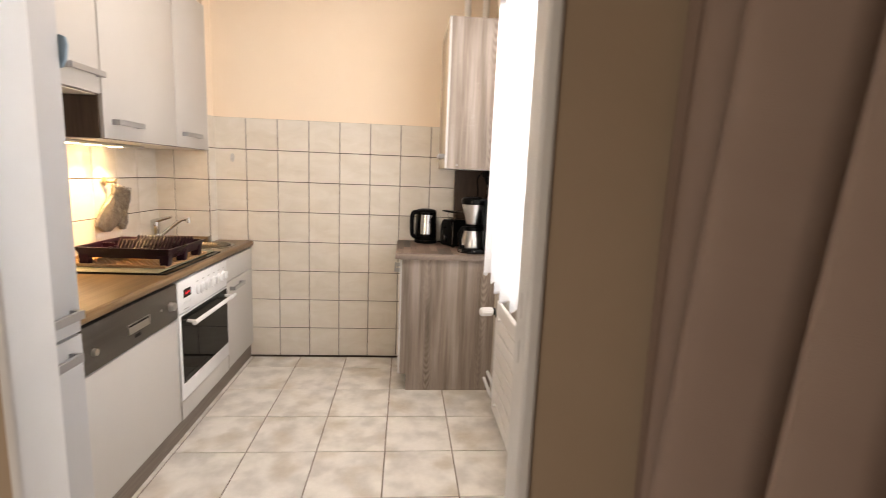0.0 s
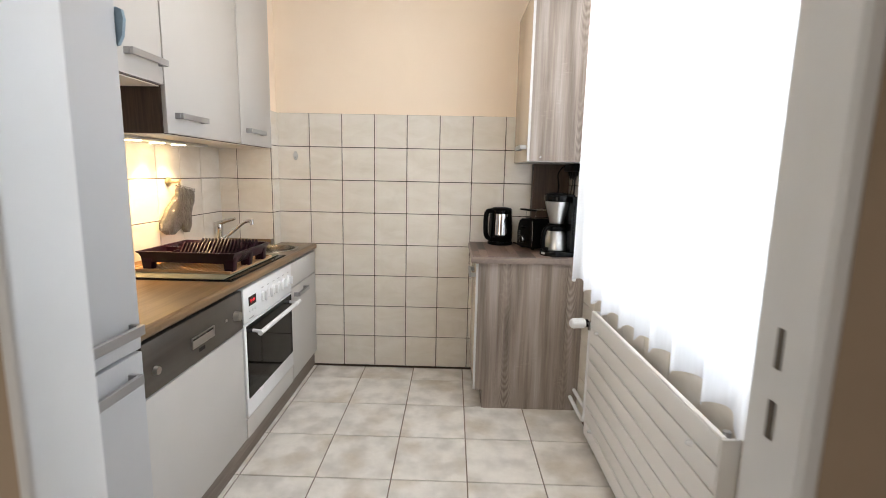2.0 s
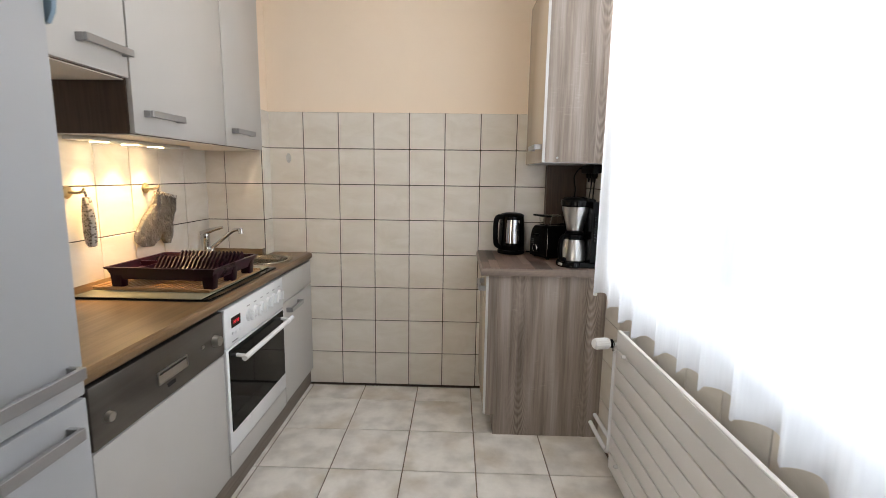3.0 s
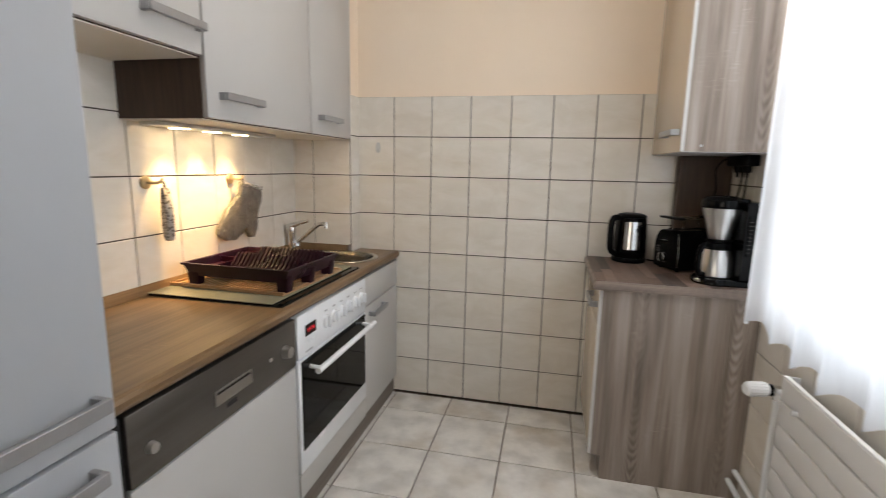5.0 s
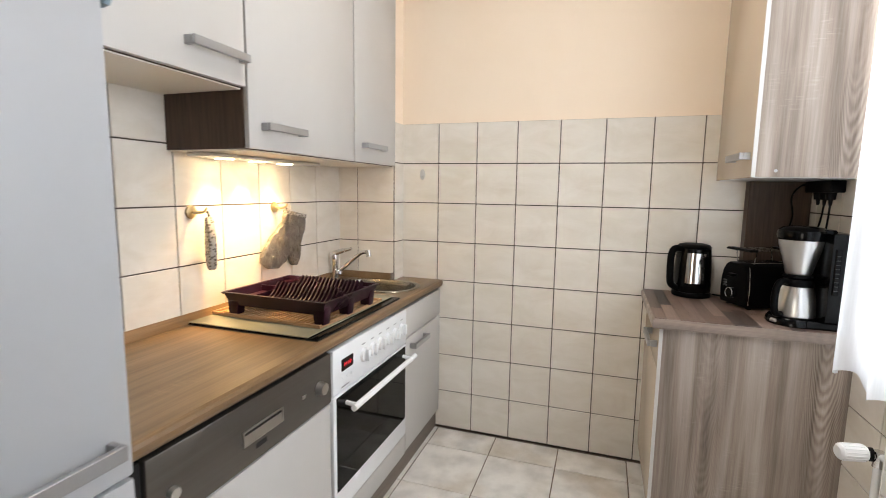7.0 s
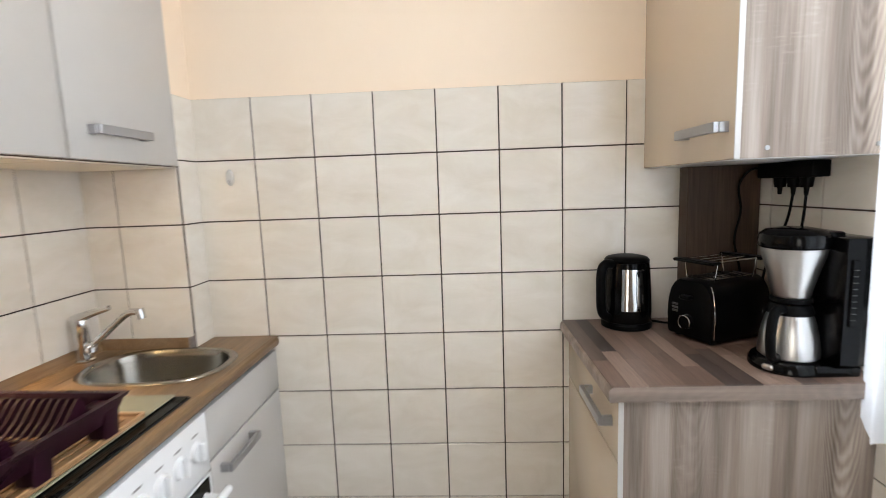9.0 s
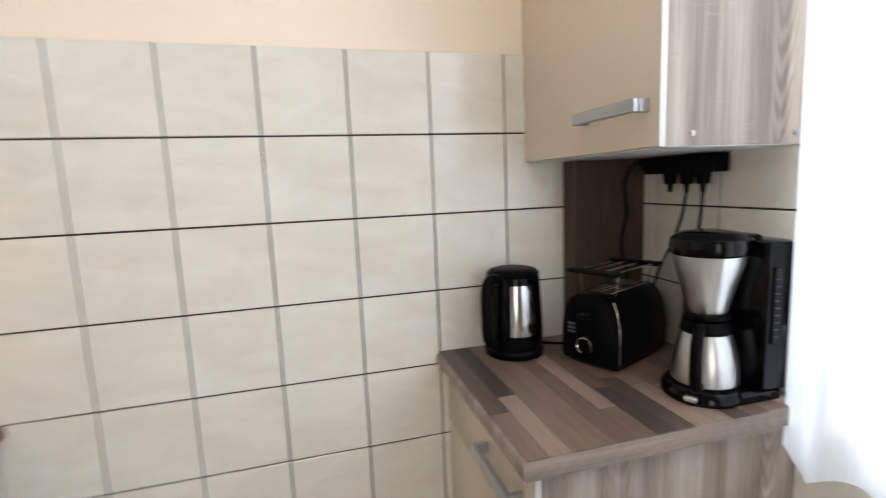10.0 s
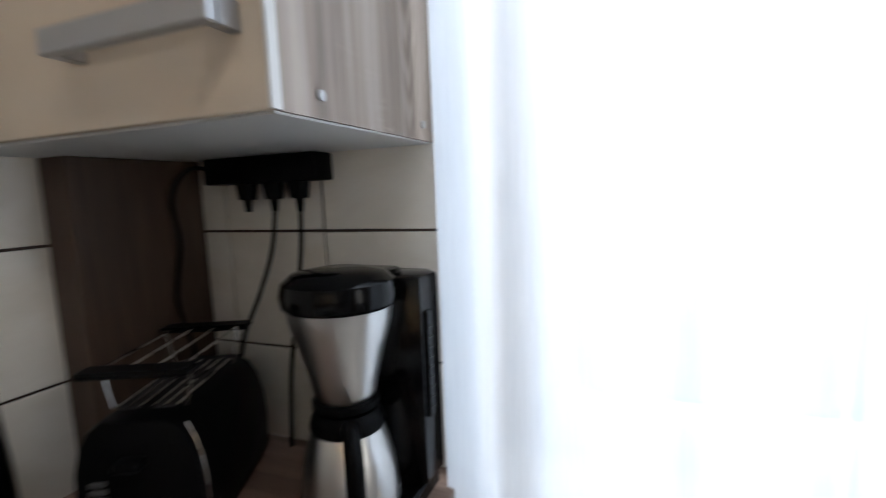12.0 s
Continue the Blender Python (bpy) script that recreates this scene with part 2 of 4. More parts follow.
def glass_mat():
    m = bpy.data.materials.new("window_glass")
    m.use_nodes = True
    nt = m.node_tree
    nt.nodes.clear()
    out, mix = nt.nodes.new("ShaderNodeOutputMaterial"), nt.nodes.new("ShaderNodeMixShader")
    tr, gl, fr = nt.nodes.new("ShaderNodeBsdfTransparent"), nt.nodes.new("ShaderNodeBsdfGlossy"), nt.nodes.new("ShaderNodeFresnel")
    gl.inputs["Roughness"].default_value = 0.02
    wire(m, fr.outputs[0], mix.inputs[0])
    wire(m, tr.outputs[0], mix.inputs[1])
    wire(m, gl.outputs[0], mix.inputs[2])
    wire(m, mix.outputs[0], out.inputs[0])
    return m


def sheer_mat():
    m = bpy.data.materials.new("sheer_voile")
    m.use_nodes = True
    nt = m.node_tree
    nt.nodes.clear()
    out, mix, mix2 = nt.nodes.new("ShaderNodeOutputMaterial"), nt.nodes.new("ShaderNodeMixShader"), nt.nodes.new("ShaderNodeMixShader")
    tr, tl, df = nt.nodes.new("ShaderNodeBsdfTransparent"), nt.nodes.new("ShaderNodeBsdfTranslucent"), nt.nodes.new("ShaderNodeBsdfDiffuse")
    tl.inputs["Color"].default_value = (0.78, 0.82, 0.88, 1)
    df.inputs["Color"].default_value = (0.84, 0.86, 0.90, 1)
    mix.inputs[0].default_value = 0.45
    wire(m, tl.outputs[0], mix.inputs[1])
    wire(m, df.outputs[0], mix.inputs[2])
    weave = noise_tex(m, coords(m, (1, 6, 0.4)), 30, 3)
    mr = node(m, "ShaderNodeMapRange")
    mr.inputs["To Min"].default_value, mr.inputs["To Max"].default_value = 0.78, 0.90
    wire(m, weave, mr.inputs["Value"])
    wire(m, mr.outputs["Result"], mix2.inputs[0])
    wire(m, tr.outputs[0], mix2.inputs[1])
    wire(m, mix.outputs[0], mix2.inputs[2])
    wire(m, mix2.outputs[0], out.inputs[0])
    return m


GLASS, SHEER = glass_mat(), sheer_mat()


# ---- mesh helpers ----
def box(bm, x0, x1, y0, y1, z0, z1, bevel=0.0, seg=1):
    r = bmesh.ops.create_cube(bm, size=1.0, matrix=Matrix.LocRotScale(((x0 + x1) / 2, (y0 + y1) / 2, (z0 + z1) / 2), None, (abs(x1 - x0), abs(y1 - y0), abs(z1 - z0))))
    if bevel:
        es = list({e for v in r["verts"] for e in v.link_edges})
        bmesh.ops.bevel(bm, geom=es, offset=bevel, segments=seg, affect="EDGES", profile=0.5)
    return bm


def boxed(x0, x1, y0, y1, z0, z1, bevel=0.0, seg=1):
    return box(bmesh.new(), x0, x1, y0, y1, z0, z1, bevel, seg)


def rod(bm, a, b, r, n=16, r2=None):
    a, b = Vector(a), Vector(b)
    q = (b - a).to_track_quat("Z", "Y").to_matrix().to_4x4()
    bmesh.ops.create_cone(bm, cap_ends=True, segments=n, radius1=r, radius2=r if r2 is None else r2, depth=(b - a).length, matrix=Matrix.Translation((a + b) / 2) @ q)
    return bm


def lathe(bm, at, profile, n=32, sx=1.0, sy=1.0):
    """A turned body: profile of (radius, height) from bottom to top."""
    rings = []
    for r, z in profile:
        rings.append([bm.verts.new((at[0] + sx * r * math.cos(k * math.tau / n), at[1] + sy * r * math.sin(k * math.tau / n), at[2] + z)) for k in range(n)])
    for lo, hi in zip(rings, rings[1:]):
        for k in range(n):
            bm.faces.new((lo[k], lo[(k + 1) % n], hi[(k + 1) % n], hi[k]))
    bm.faces.new(list(reversed(rings[0])))
    bm.faces.new(rings[-1])
    return bm


def smooth_path(points, steps=8):
    ps = [Vector(p) for p in points]
    ps = [2 * ps[0] - ps[1]] + ps + [2 * ps[-1] - ps[-2]]
    out = []
    for i in range(1, len(ps) - 2):
        p0, p1, p2, p3 = ps[i - 1:i + 3]
        for s in range(steps):
            t = s / steps
            out.append(0.5 * ((2 * p1) + (p2 - p0) * t + (2 * p0 - 5 * p1 + 4 * p2 - p3) * t * t + (3 * p1 - p0 - 3 * p2 + p3) * t ** 3))
    out.append(ps[-2])
    return out


def tube(bm, points, radius, n=10, steps=8):
    """A round tube through the points; radius may be a function of 0..1."""
    path = smooth_path(points, steps)
    rings = []
    for i, p in enumerate(path):
        d = (path[min(i + 1, len(path) - 1)] - path[max(i - 1, 0)]).normalized()
        u = d.orthogonal().normalized() if i == 0 else (rings_u - d * rings_u.dot(d)).normalized()
        rings_u = u
        w = d.cross(u)
        r = radius(i / (len(path) - 1)) if callable(radius) else radius
        rings.append([bm.verts.new(p + r * (u * math.cos(k * math.tau / n) + w * math.sin(k * math.tau / n))) for k in range(n)])
    for lo, hi in zip(rings, rings[1:]):
        for k in range(n):
            bm.faces.new((lo[k], lo[(k + 1) % n], hi[(k + 1) % n], hi[k]))
    bm.faces.new(list(reversed(rings[0])))
    bm.faces.new(rings[-1])
    return bm


def prism(bm, outline, axis, a, b, bevel=0.0):
    """An outline of (u, v) pushed along an axis from a to b: x takes (y, z), y takes (x, z), z takes (x, y)."""
    def at(u, v, w):
        return {"x": (w, u, v), "y": (u, w, v), "z": (u, v, w)}[axis]
    lo = [bm.verts.new(at(u, v, a)) for u, v in outline]
    hi = [bm.verts.new(at(u, v, b)) for u, v in outline]
    fs = [bm.faces.new(lo), bm.faces.new(list(reversed(hi)))]
    for i in range(len(lo)):
        j = (i + 1) % len(lo)
        fs.append(bm.faces.new((lo[j], lo[i], hi[i], hi[j])))
    bmesh.ops.recalc_face_normals(bm, faces=fs)
    if bevel:
        es = list({e for f in fs[:2] for e in f.edges})
        bmesh.ops.bevel(bm, geom=es, offset=bevel, segments=2, affect="EDGES", profile=0.5)
    return bm


def mesh_of(name, bm, material, smooth=True):
    bmesh.ops.recalc_face_normals(bm, faces=bm.faces)
    me = bpy.data.meshes.new(name)
    bm.to_mesh(me)
    bm.free()
    me.materials.append(material)
    if smooth:
        me.shade_smooth()
        me.set_sharp_from_angle(angle=radians(35))
    return me


PLACE = {}


def thing(name, at, label, category, group="", kind=""):
    ob = tagged(new(name), label, category, group, kind)
    ob.empty_display_size = 0.05
    ob.location = at
    PLACE[ob] = Vector(at)
    return ob


def part(name, bm, material, parent, label="", smooth=True):
    ob = new(name, mesh_of(name, bm, material, smooth))
    ob.parent = parent
    at = PLACE.get(parent, Vector((0, 0, 0)))
    ob.location = -at
    PLACE[ob] = Vector((0, 0, 0))
    if label:
        ob["label"] = label
    return ob


def solid(name, bm, material, label, category, group="", kind="", smooth=True):
    ob = tagged(new(name, mesh_of(name, bm, material, smooth)), label, category, group, kind)
    PLACE[ob] = Vector((0, 0, 0))
    return ob


def holed(axis, a, b, u0, u1, v0, v1, h):
    """A wall slab with one opening h = (u0, u1, v0, v1), as four butted blocks in one mesh."""
    bm = bmesh.new()
    def blk(p0, p1, q0, q1):
        if p1 - p0 > 1e-6 and q1 - q0 > 1e-6:
            if axis == "x":
                box(bm, a, b, p0, p1, q0, q1)
            else:
                box(bm, p0, p1, a, b, q0, q1)
    blk(u0, h[0], v0, v1)
    blk(h[1], u1, v0, v1)
    blk(h[0], h[1], v0, h[2])
    blk(h[0], h[1], h[3], v1)
    return bm


# ---- structure ----
HALL_Y = -4.70
solid("floor", boxed(XL - 0.2, 2.0, YH, 0.2, -0.12, -0.006), FGROUT, "cream stone-look floor tiles with brown grout", "floor", kind="structure")
solid("hall_floor", boxed(-1.2, 2.0, HALL_Y - 0.15, YH, -0.12, -0.002), PLINTH, "brown wooden hall floor", "floor", kind="structure")
solid("wall_north", boxed(XL - 0.2, XR + 0.35, 0.0, 0.2, 0, TOP), PEACH, "peach painted kitchen wall above cream tiles", "wall", kind="structure")
solid("wall_west", boxed(XL - 0.2, XL, YD, 0.0, 0, TOP), PEACH, "peach painted kitchen wall above cream tiles", "wall", kind="structure")
solid("wall_east", holed("x", XR, XR + 0.30, YD, 0.0, 0, TOP, (WIN_Y0, WIN_Y1, WIN_Z0, WIN_Z1)), PEACH, "peach painted wall with the kitchen window", "wall", kind="structure")
DOOR = (0.465, 1.262, 0.0, 2.03)
solid("wall_south", holed("y", YH, YD, -1.2, 2.0, 0, TOP, (DOOR[0] - 0.02, DOOR[1] + 0.02, 0.0, DOOR[3] + 0.02)), TAUPE, "taupe painted partition wall with the kitchen doorway", "wall", kind="structure")
solid("wall_hall_west", boxed(-1.35, -1.2, HALL_Y, YH, 0, TOP), TAUPE, "taupe painted hall wall", "wall", kind="structure")
solid("wall_hall_east", boxed(1.85, 2.0, HALL_Y, YH, 0, TOP), TAUPE, "taupe painted hall wall", "wall", kind="structure")
# out of view; its doorway is made up to hold the hall lamp
solid("wall_hall_south", holed("y", HALL_Y - 0.15, HALL_Y, -1.35, 2.0, 0, TOP, (-0.5, 0.4, 0.0, 2.03)), TAUPE, "unseen taupe hall wall with an assumed doorway for the lamp", "wall", kind="structure")
solid("ceiling", boxed(-1.35, XR + 0.35, HALL_Y - 0.15, 0.2, TOP, TOP + 0.15), CEIL, "white painted ceiling", "ceiling", kind="structure")
BOX_X, BOX_Y = -0.207, -0.11
solid("pipe_casing", boxed(XL, BOX_X, BOX_Y, 0.0, 0, TOP), PEACH, "peach boxed-in pipe casing in the corner", "casing", kind="structure")

# door frame: lining with rebate and facings on both sides
door = thing("door_1", (0.87, YH, 0), "white painted door frame of an open doorway without a leaf", "door frame", kind="structure")
part("jamb", boxed(DOOR[0] - 0.018, DOOR[0], YH - 0.016, YD + 0.010, 0, DOOR[3], 0.007, 4), FRAME, door)
rj = part("jamb", prism(bmesh.new(), [(DOOR[1] - 0.006, YH - 0.010), (DOOR[1] - 0.001, YH - 0.016), (DOOR[1] + 0.012, YH - 0.016), (DOOR[1] + 0.018, YH - 0.011), (DOOR[1] + 0.018, YD + 0.006), (DOOR[1] + 0.014, YD + 0.010), (DOOR[1] + 0.005, YD + 0.010), (DOOR[1], YD + 0.005), (DOOR[1], -2.520), (DOOR[1] - 0.006, -2.521)], "z", 0, DOOR[3]), FRAME, door)
part("head", boxed(DOOR[0] - 0.018, DOOR[1] + 0.018, YH - 0.016, YD + 0.010, DOOR[3] + 0.0005, DOOR[3] + 0.06, 0.007, 4), FRAME, door)
# holes are proud brown boxes; the shade inside them is only colour
part("latch_slot", boxed(DOOR[1] - 0.0015, DOOR[1] + 0.003, -2.5100, -2.5010, 1.072, 1.118), SLOT, rj, "dark latch hole")
part("latch_slot", boxed(DOOR[1] - 0.0015, DOOR[1] + 0.003, -2.5105, -2.5005, 0.990, 1.034), SLOT, rj, "dark bolt hole")

# window in the east wall
win = thing("window_1", (XR + 0.2, (WIN_Y0 + WIN_Y1) / 2, WIN_Z0), "white two-casement window behind a sheer curtain", "window", kind="structure")
WX0, WX1 = XR + 0.17, XR + 0.24
WM = (WIN_Y0 + WIN_Y1) / 2 - 0.12
bmf = bmesh.new()
for a in ((WIN_Y0, WIN_Y0 + 0.06, WIN_Z0, WIN_Z1), (WIN_Y1 - 0.06, WIN_Y1, WIN_Z0, WIN_Z1), (WIN_Y0 + 0.06, WIN_Y1 - 0.06, WIN_Z0, WIN_Z0 + 0.06), (WIN_Y0 + 0.06, WIN_Y1 - 0.06, WIN_Z1 - 0.06, WIN_Z1), (WM - 0.04, WM + 0.04, WIN_Z0 + 0.06, WIN_Z1 - 0.06)):
    box(bmf, WX0, WX1, *a, 0.006)
part("window_frame", bmf, FRAME, win)
for s0, s1 in ((WIN_Y0 + 0.062, WM - 0.042), (WM + 0.042, WIN_Y1 - 0.062)):
    bms = bmesh.new()
    z0, z1 = WIN_Z0 + 0.062, WIN_Z1 - 0.062
    for a in ((s0, s0 + 0.055, z0, z1), (s1 - 0.055, s1, z0, z1), (s0 + 0.055, s1 - 0.055, z0, z0 + 0.055), (s0 + 0.055, s1 - 0.055, z1 - 0.055, z1)):
        box(bms, WX0 - 0.02, WX1 - 0.015, *a, 0.006)
    sash = part("sash", bms, FRAME, win)
    pane = part("pane", boxed(WX0 + 0.01, WX0 + 0.016, s0 + 0.054, s1 - 0.054, z0 + 0.054, z1 - 0.054), GLASS, sash, "clear glass pane")
    pane.visible_shadow = False
part("window_sill", boxed(XR - 0.018, WX0, WIN_Y0 - 0.0, WIN_Y1 + 0.0, WIN_Z0 + 0.001, WIN_Z0 + 0.03, 0.006, 2), FRAME, win)

# ---- kitchen row along the west wall ----
FX = 0.02          # plane of the fronts
CT, CB = 0.825, 0.787  # worktop top and underside


def bar_handle(parent, x, y0, y1, z, depth=0.034, h=0.023, label="brushed metal bar handle", sign=1):
    """A flat bar handle on a front that faces along x."""
    bm = bmesh.new()
    box(bm, x + sign * (depth - 0.012), x + sign * depth, y0, y1, z - h / 2, z + h / 2, 0.0015, 1)
    for yy in (y0, y1 - 0.012):
        box(bm, x - sign * 0.001, x + sign * (depth - 0.0125), yy, yy + 0.012, z - h / 2, z + h / 2, 0.001, 1)
    return part("handle", bm, HANDLE, parent, label)


# tall fridge unit
fr = thing("fridge_freezer", (-0.23, -2.08, 0), "tall white fridge freezer with two bar handles", "fridge")
FY0, FY1 = -2.395, -1.785
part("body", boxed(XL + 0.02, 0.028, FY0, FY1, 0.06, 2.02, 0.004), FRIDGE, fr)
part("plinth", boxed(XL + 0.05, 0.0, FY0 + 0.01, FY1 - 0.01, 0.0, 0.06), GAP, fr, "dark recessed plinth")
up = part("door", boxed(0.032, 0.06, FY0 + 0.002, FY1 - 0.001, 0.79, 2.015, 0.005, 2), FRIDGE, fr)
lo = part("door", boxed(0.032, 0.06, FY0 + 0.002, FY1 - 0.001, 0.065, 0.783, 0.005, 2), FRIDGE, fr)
bar_handle(up, 0.06, -2.025, -1.820, 0.856, 0.036, 0.027)
bar_handle(lo, 0.06, -2.035, -1.838, 0.726, 0.036, 0.027)

# dishwasher
dw = thing("dishwasher", (-0.25, -1.385, 0), "white dishwasher with a dark steel control panel under the worktop", "dishwasher")
DY0, DY1 = -1.738, -1.085
part("body", boxed(XL + 0.03, FX - 0.022, DY0 + 0.005, DY1 - 0.005, 0.03, 0.77), GAP, dw)
part("door", boxed(FX - 0.02, FX, DY0, DY1 - 0.004, 0.105, 0.606, 0.004, 2), FRONT, dw)
cp = part("control_panel", boxed(FX - 0.02, FX + 0.004, DY0, DY1 - 0.004, 0.612, 0.777, 0.005, 2), PANEL, dw, "dark brushed steel control panel")
part("dial", rod(bmesh.new(), (FX + 0.004, -1.158, 0.688), (FX + 0.026, -1.158, 0.688), 0.021, 24, 0.018), STEEL, cp, "round steel programme dial")
part("button", rod(bmesh.new(), (FX + 0.004, -1.684, 0.680), (FX + 0.016, -1.684, 0.680), 0.014, 20, 0.012), STEEL, cp, "round steel power button")
bmg = bmesh.new()
for a in ((-1.485, -1.335, 0.704, 0.707), (-1.485, -1.335, 0.668, 0.671), (-1.485, -1.482, 0.671, 0.704), (-1.338, -1.335, 0.671, 0.704)):
    box(bmg, FX + 0.003, FX + 0.009, *a)
part("grip_rim", bmg, STEEL, cp, "thin bright rim of the grip recess")
part("grip_recess", prism(bmesh.new(), [(FX + 0.0045, 0.6715), (FX + 0.0085, 0.6715), (FX + 0.0055, 0.694), (FX + 0.0045, 0.694)], "y", -1.4815, -1.3385), STEEL, cp, "slanted steel floor of the grip recess")
# thin dark box paints the shade at the top of the recess
part("grip_slot", boxed(FX + 0.003, FX + 0.0052, -1.4815, -1.3385, 0.6942, 0.7036), GAP, cp, "dark strip painted as the shade in the grip recess")
part("button", boxed(FX + 0.004, FX + 0.0075, -1.245, -1.23, 0.688, 0.698, 0.001), STEEL, cp)
part("badge", boxed(FX + 0.004, FX + 0.005, -1.44, -1.40, 0.643, 0.656), GAP, cp, "small dark badge")
solid("filler_strip", boxed(-0.12, FX - 0.006, -1.778, -1.742, 0.03, 0.775), GAP, "dark filler gap beside the dishwasher", "filler")

# built-in oven
ov = thing("oven", (-0.25, -0.78, 0), "white built-in oven with a dark glass door", "oven")
OY0, OY1 = -1.078, -0.478
part("body", boxed(XL + 0.03, FX - 0.024, OY0 + 0.004, OY1 - 0.004, 0.10, 0.775), GAP, ov)
op = part("control_panel", boxed(FX - 0.022, FX + 0.004, OY0, OY1, 0.622, 0.777, 0.004, 2), WHITE, ov)
od = part("door", boxed(FX - 0.022, FX + 0.004, OY0, OY1, 0.196, 0.616, 0.005, 2), WHITE, ov)
part("window", boxed(FX + 0.003, FX + 0.0075, OY0 + 0.017, OY1 - 0.017, 0.280, 0.611, 0.001), OVENGLASS, od, "dark reflective glass")
dr = part("drawer", boxed(FX - 0.022, FX, OY0, OY1, 0.098, 0.190, 0.004, 2), FRONT, ov, "plain front below the oven")
bmh = bmesh.new()
rod(bmh, (FX + 0.05, OY0 + 0.05, 0.572), (FX + 0.05, OY1 - 0.01, 0.572), 0.011, 18)
for yy in (OY0 + 0.075, OY1 - 0.045):
    rod(bmh, (FX + 0.004, yy, 0.576), (FX + 0.05, yy, 0.572), 0.008, 12)
part("handle", bmh, WHITE, od, "white tubular bar handle")
part("display", boxed(FX + 0.003, FX + 0.0065, OY0 + 0.05, OY0 + 0.125, 0.692, 0.732), GLOSSBLACK, op, "dark clock display")
bmg = bmesh.new()
for k in range(4):
    y_ = OY0 + 0.066 + k * 0.0115 + (0.004 if k > 1 else 0.0)
    box(bmg, FX + 0.006, FX + 0.0075, y_, y_ + 0.0025, 0.705, 0.719)
    box(bmg, FX + 0.006, FX + 0.0075, y_ + 0.0025, y_ + 0.0065, 0.711, 0.7135)
part("digits", bmg, RED, op, "glowing red digits")
for i in range(3):
    part("button", rod(bmesh.new(), (FX + 0.003, OY0 + 0.06 + i * 0.028, 0.668), (FX + 0.008, OY0 + 0.06 + i * 0.028, 0.668), 0.006, 12), WHITE, op)
for i in range(6):
    ky = OY0 + 0.205 + i * 0.068
    k = part("knob", rod(bmesh.new(), (FX + 0.004, ky, 0.70), (FX + 0.014, ky, 0.70), 0.026, 24, 0.023), WHITE, op, "white turning knob")
    part("grip", boxed(FX + 0.0135, FX + 0.03, ky - 0.006, ky + 0.006, 0.678, 0.722, 0.004, 2), WHITE, k)
    part("mark", boxed(FX + 0.003, FX + 0.0048, ky - 0.012, ky + 0.012, 0.738, 0.743), HANDLE, op, "small printed grey mark")
part("badge", boxed(FX + 0.003, FX + 0.005, OY0 + 0.05, OY0 + 0.10, 0.634, 0.639), HANDLE, op, "small grey lettering bar")

# sink cabinet
sc = thing("sink_cabinet", (-0.25, -0.24, 0), "greige base cabinet below the sink with a drawer front", "cabinet")
SY0, SY1 = -0.472, -0.012
part("body", boxed(XL + 0.03, FX - 0.022, SY0 + 0.004, SY1, 0.10, 0.62), FRONT, sc)
part("drawer_front", boxed(FX - 0.02, FX, SY0, SY1, 0.640, 0.775, 0.003, 2), FRONT, sc)
sd = part("door", boxed(FX - 0.02, FX, SY0, SY1, 0.105, 0.634, 0.003, 2), FRONT, sc)
bar_handle(sd, FX, -0.43, -0.25, 0.592)
solid("plinth_board", boxed(FX - 0.035, FX - 0.018, -1.72, -0.004, 0.0, 0.095, 0.001), PLINTH, "brown wood plinth board under the base units", "plinth")

# worktop with a cut-out for the sink bowl
SINK = (-0.217, -0.280, 0.214, 0.151)  # centre and half axes of the bowl


def ring_outline(n, cx, cy, a, b, power=2.6):
    out = []
    for k in range(n):
        c, s = math.cos(k * math.tau / n), math.sin(k * math.tau / n)
        out.append((cx + a * math.copysign(abs(c) ** (2 / power), c), cy + b * math.copysign(abs(s) ** (2 / power), s)))
    return out


wt = thing("worktop", (-0.25, -0.9, CB), "brown oak laminate worktop with a rounded front edge", "worktop")
bmw = bmesh.new()
edge = [(XL, CB), (0.020, CB), (0.029, CB + 0.006), (0.032, CB + 0.014), (0.032, CT - 0.012), (0.028, CT - 0.004), (0.018, CT), (XL, CT)]
prism(bmw, edge, "y", -1.779, -0.56)
bx0, bx1, by0, by1 = SINK[0] - 0.205, SINK[0] + 0.205, SINK[1] - 0.143, SINK[1] + 0.143
prism(bmw, [(bx1, CB)] + edge[1:7] + [(bx1, CT)], "y", -0.56, -0.002)
box(bmw, XL, bx0, -0.56, BOX_Y - 0.001, CB, CT)
box(bmw, BOX_X + 0.001, bx1, by1, -0.002, CB, CT)
box(bmw, bx0, BOX_X + 0.001, by1, BOX_Y - 0.001, CB, CT)
box(bmw, bx0, bx1, -0.56, by0, CB, CT)
# top face from the square cut-out to the oval bowl
turns = sorted([k * math.tau / 72 for k in range(72)] + [math.atan2(v, u) % math.tau for u in (-0.205, 0.205) for v in (-0.143, 0.143)])
inner, outer = [], []
for a in turns:
    c, q = math.cos(a), math.sin(a)
    r_in = ((abs(c) / (SINK[2] * 0.975)) ** 2.6 + (abs(q) / (SINK[3] * 0.975)) ** 2.6) ** (-1 / 2.6)
    r_out = max(r_in, min(0.205 / max(abs(c), 1e-6), 0.143 / max(abs(q), 1e-6)))
    inner.append(bmw.verts.new((SINK[0] + r_in * c, SINK[1] + r_in * q, CT - 0.0004)))
    outer.append(bmw.verts.new((SINK[0] + (r_out + 0.001) * c, SINK[1] + (r_out + 0.001) * q, CT - 0.0004)))
for k in range(len(turns)):
    j = (k + 1) % len(turns)
    bmw.faces.new((inner[k], outer[k], outer[j], inner[j]))
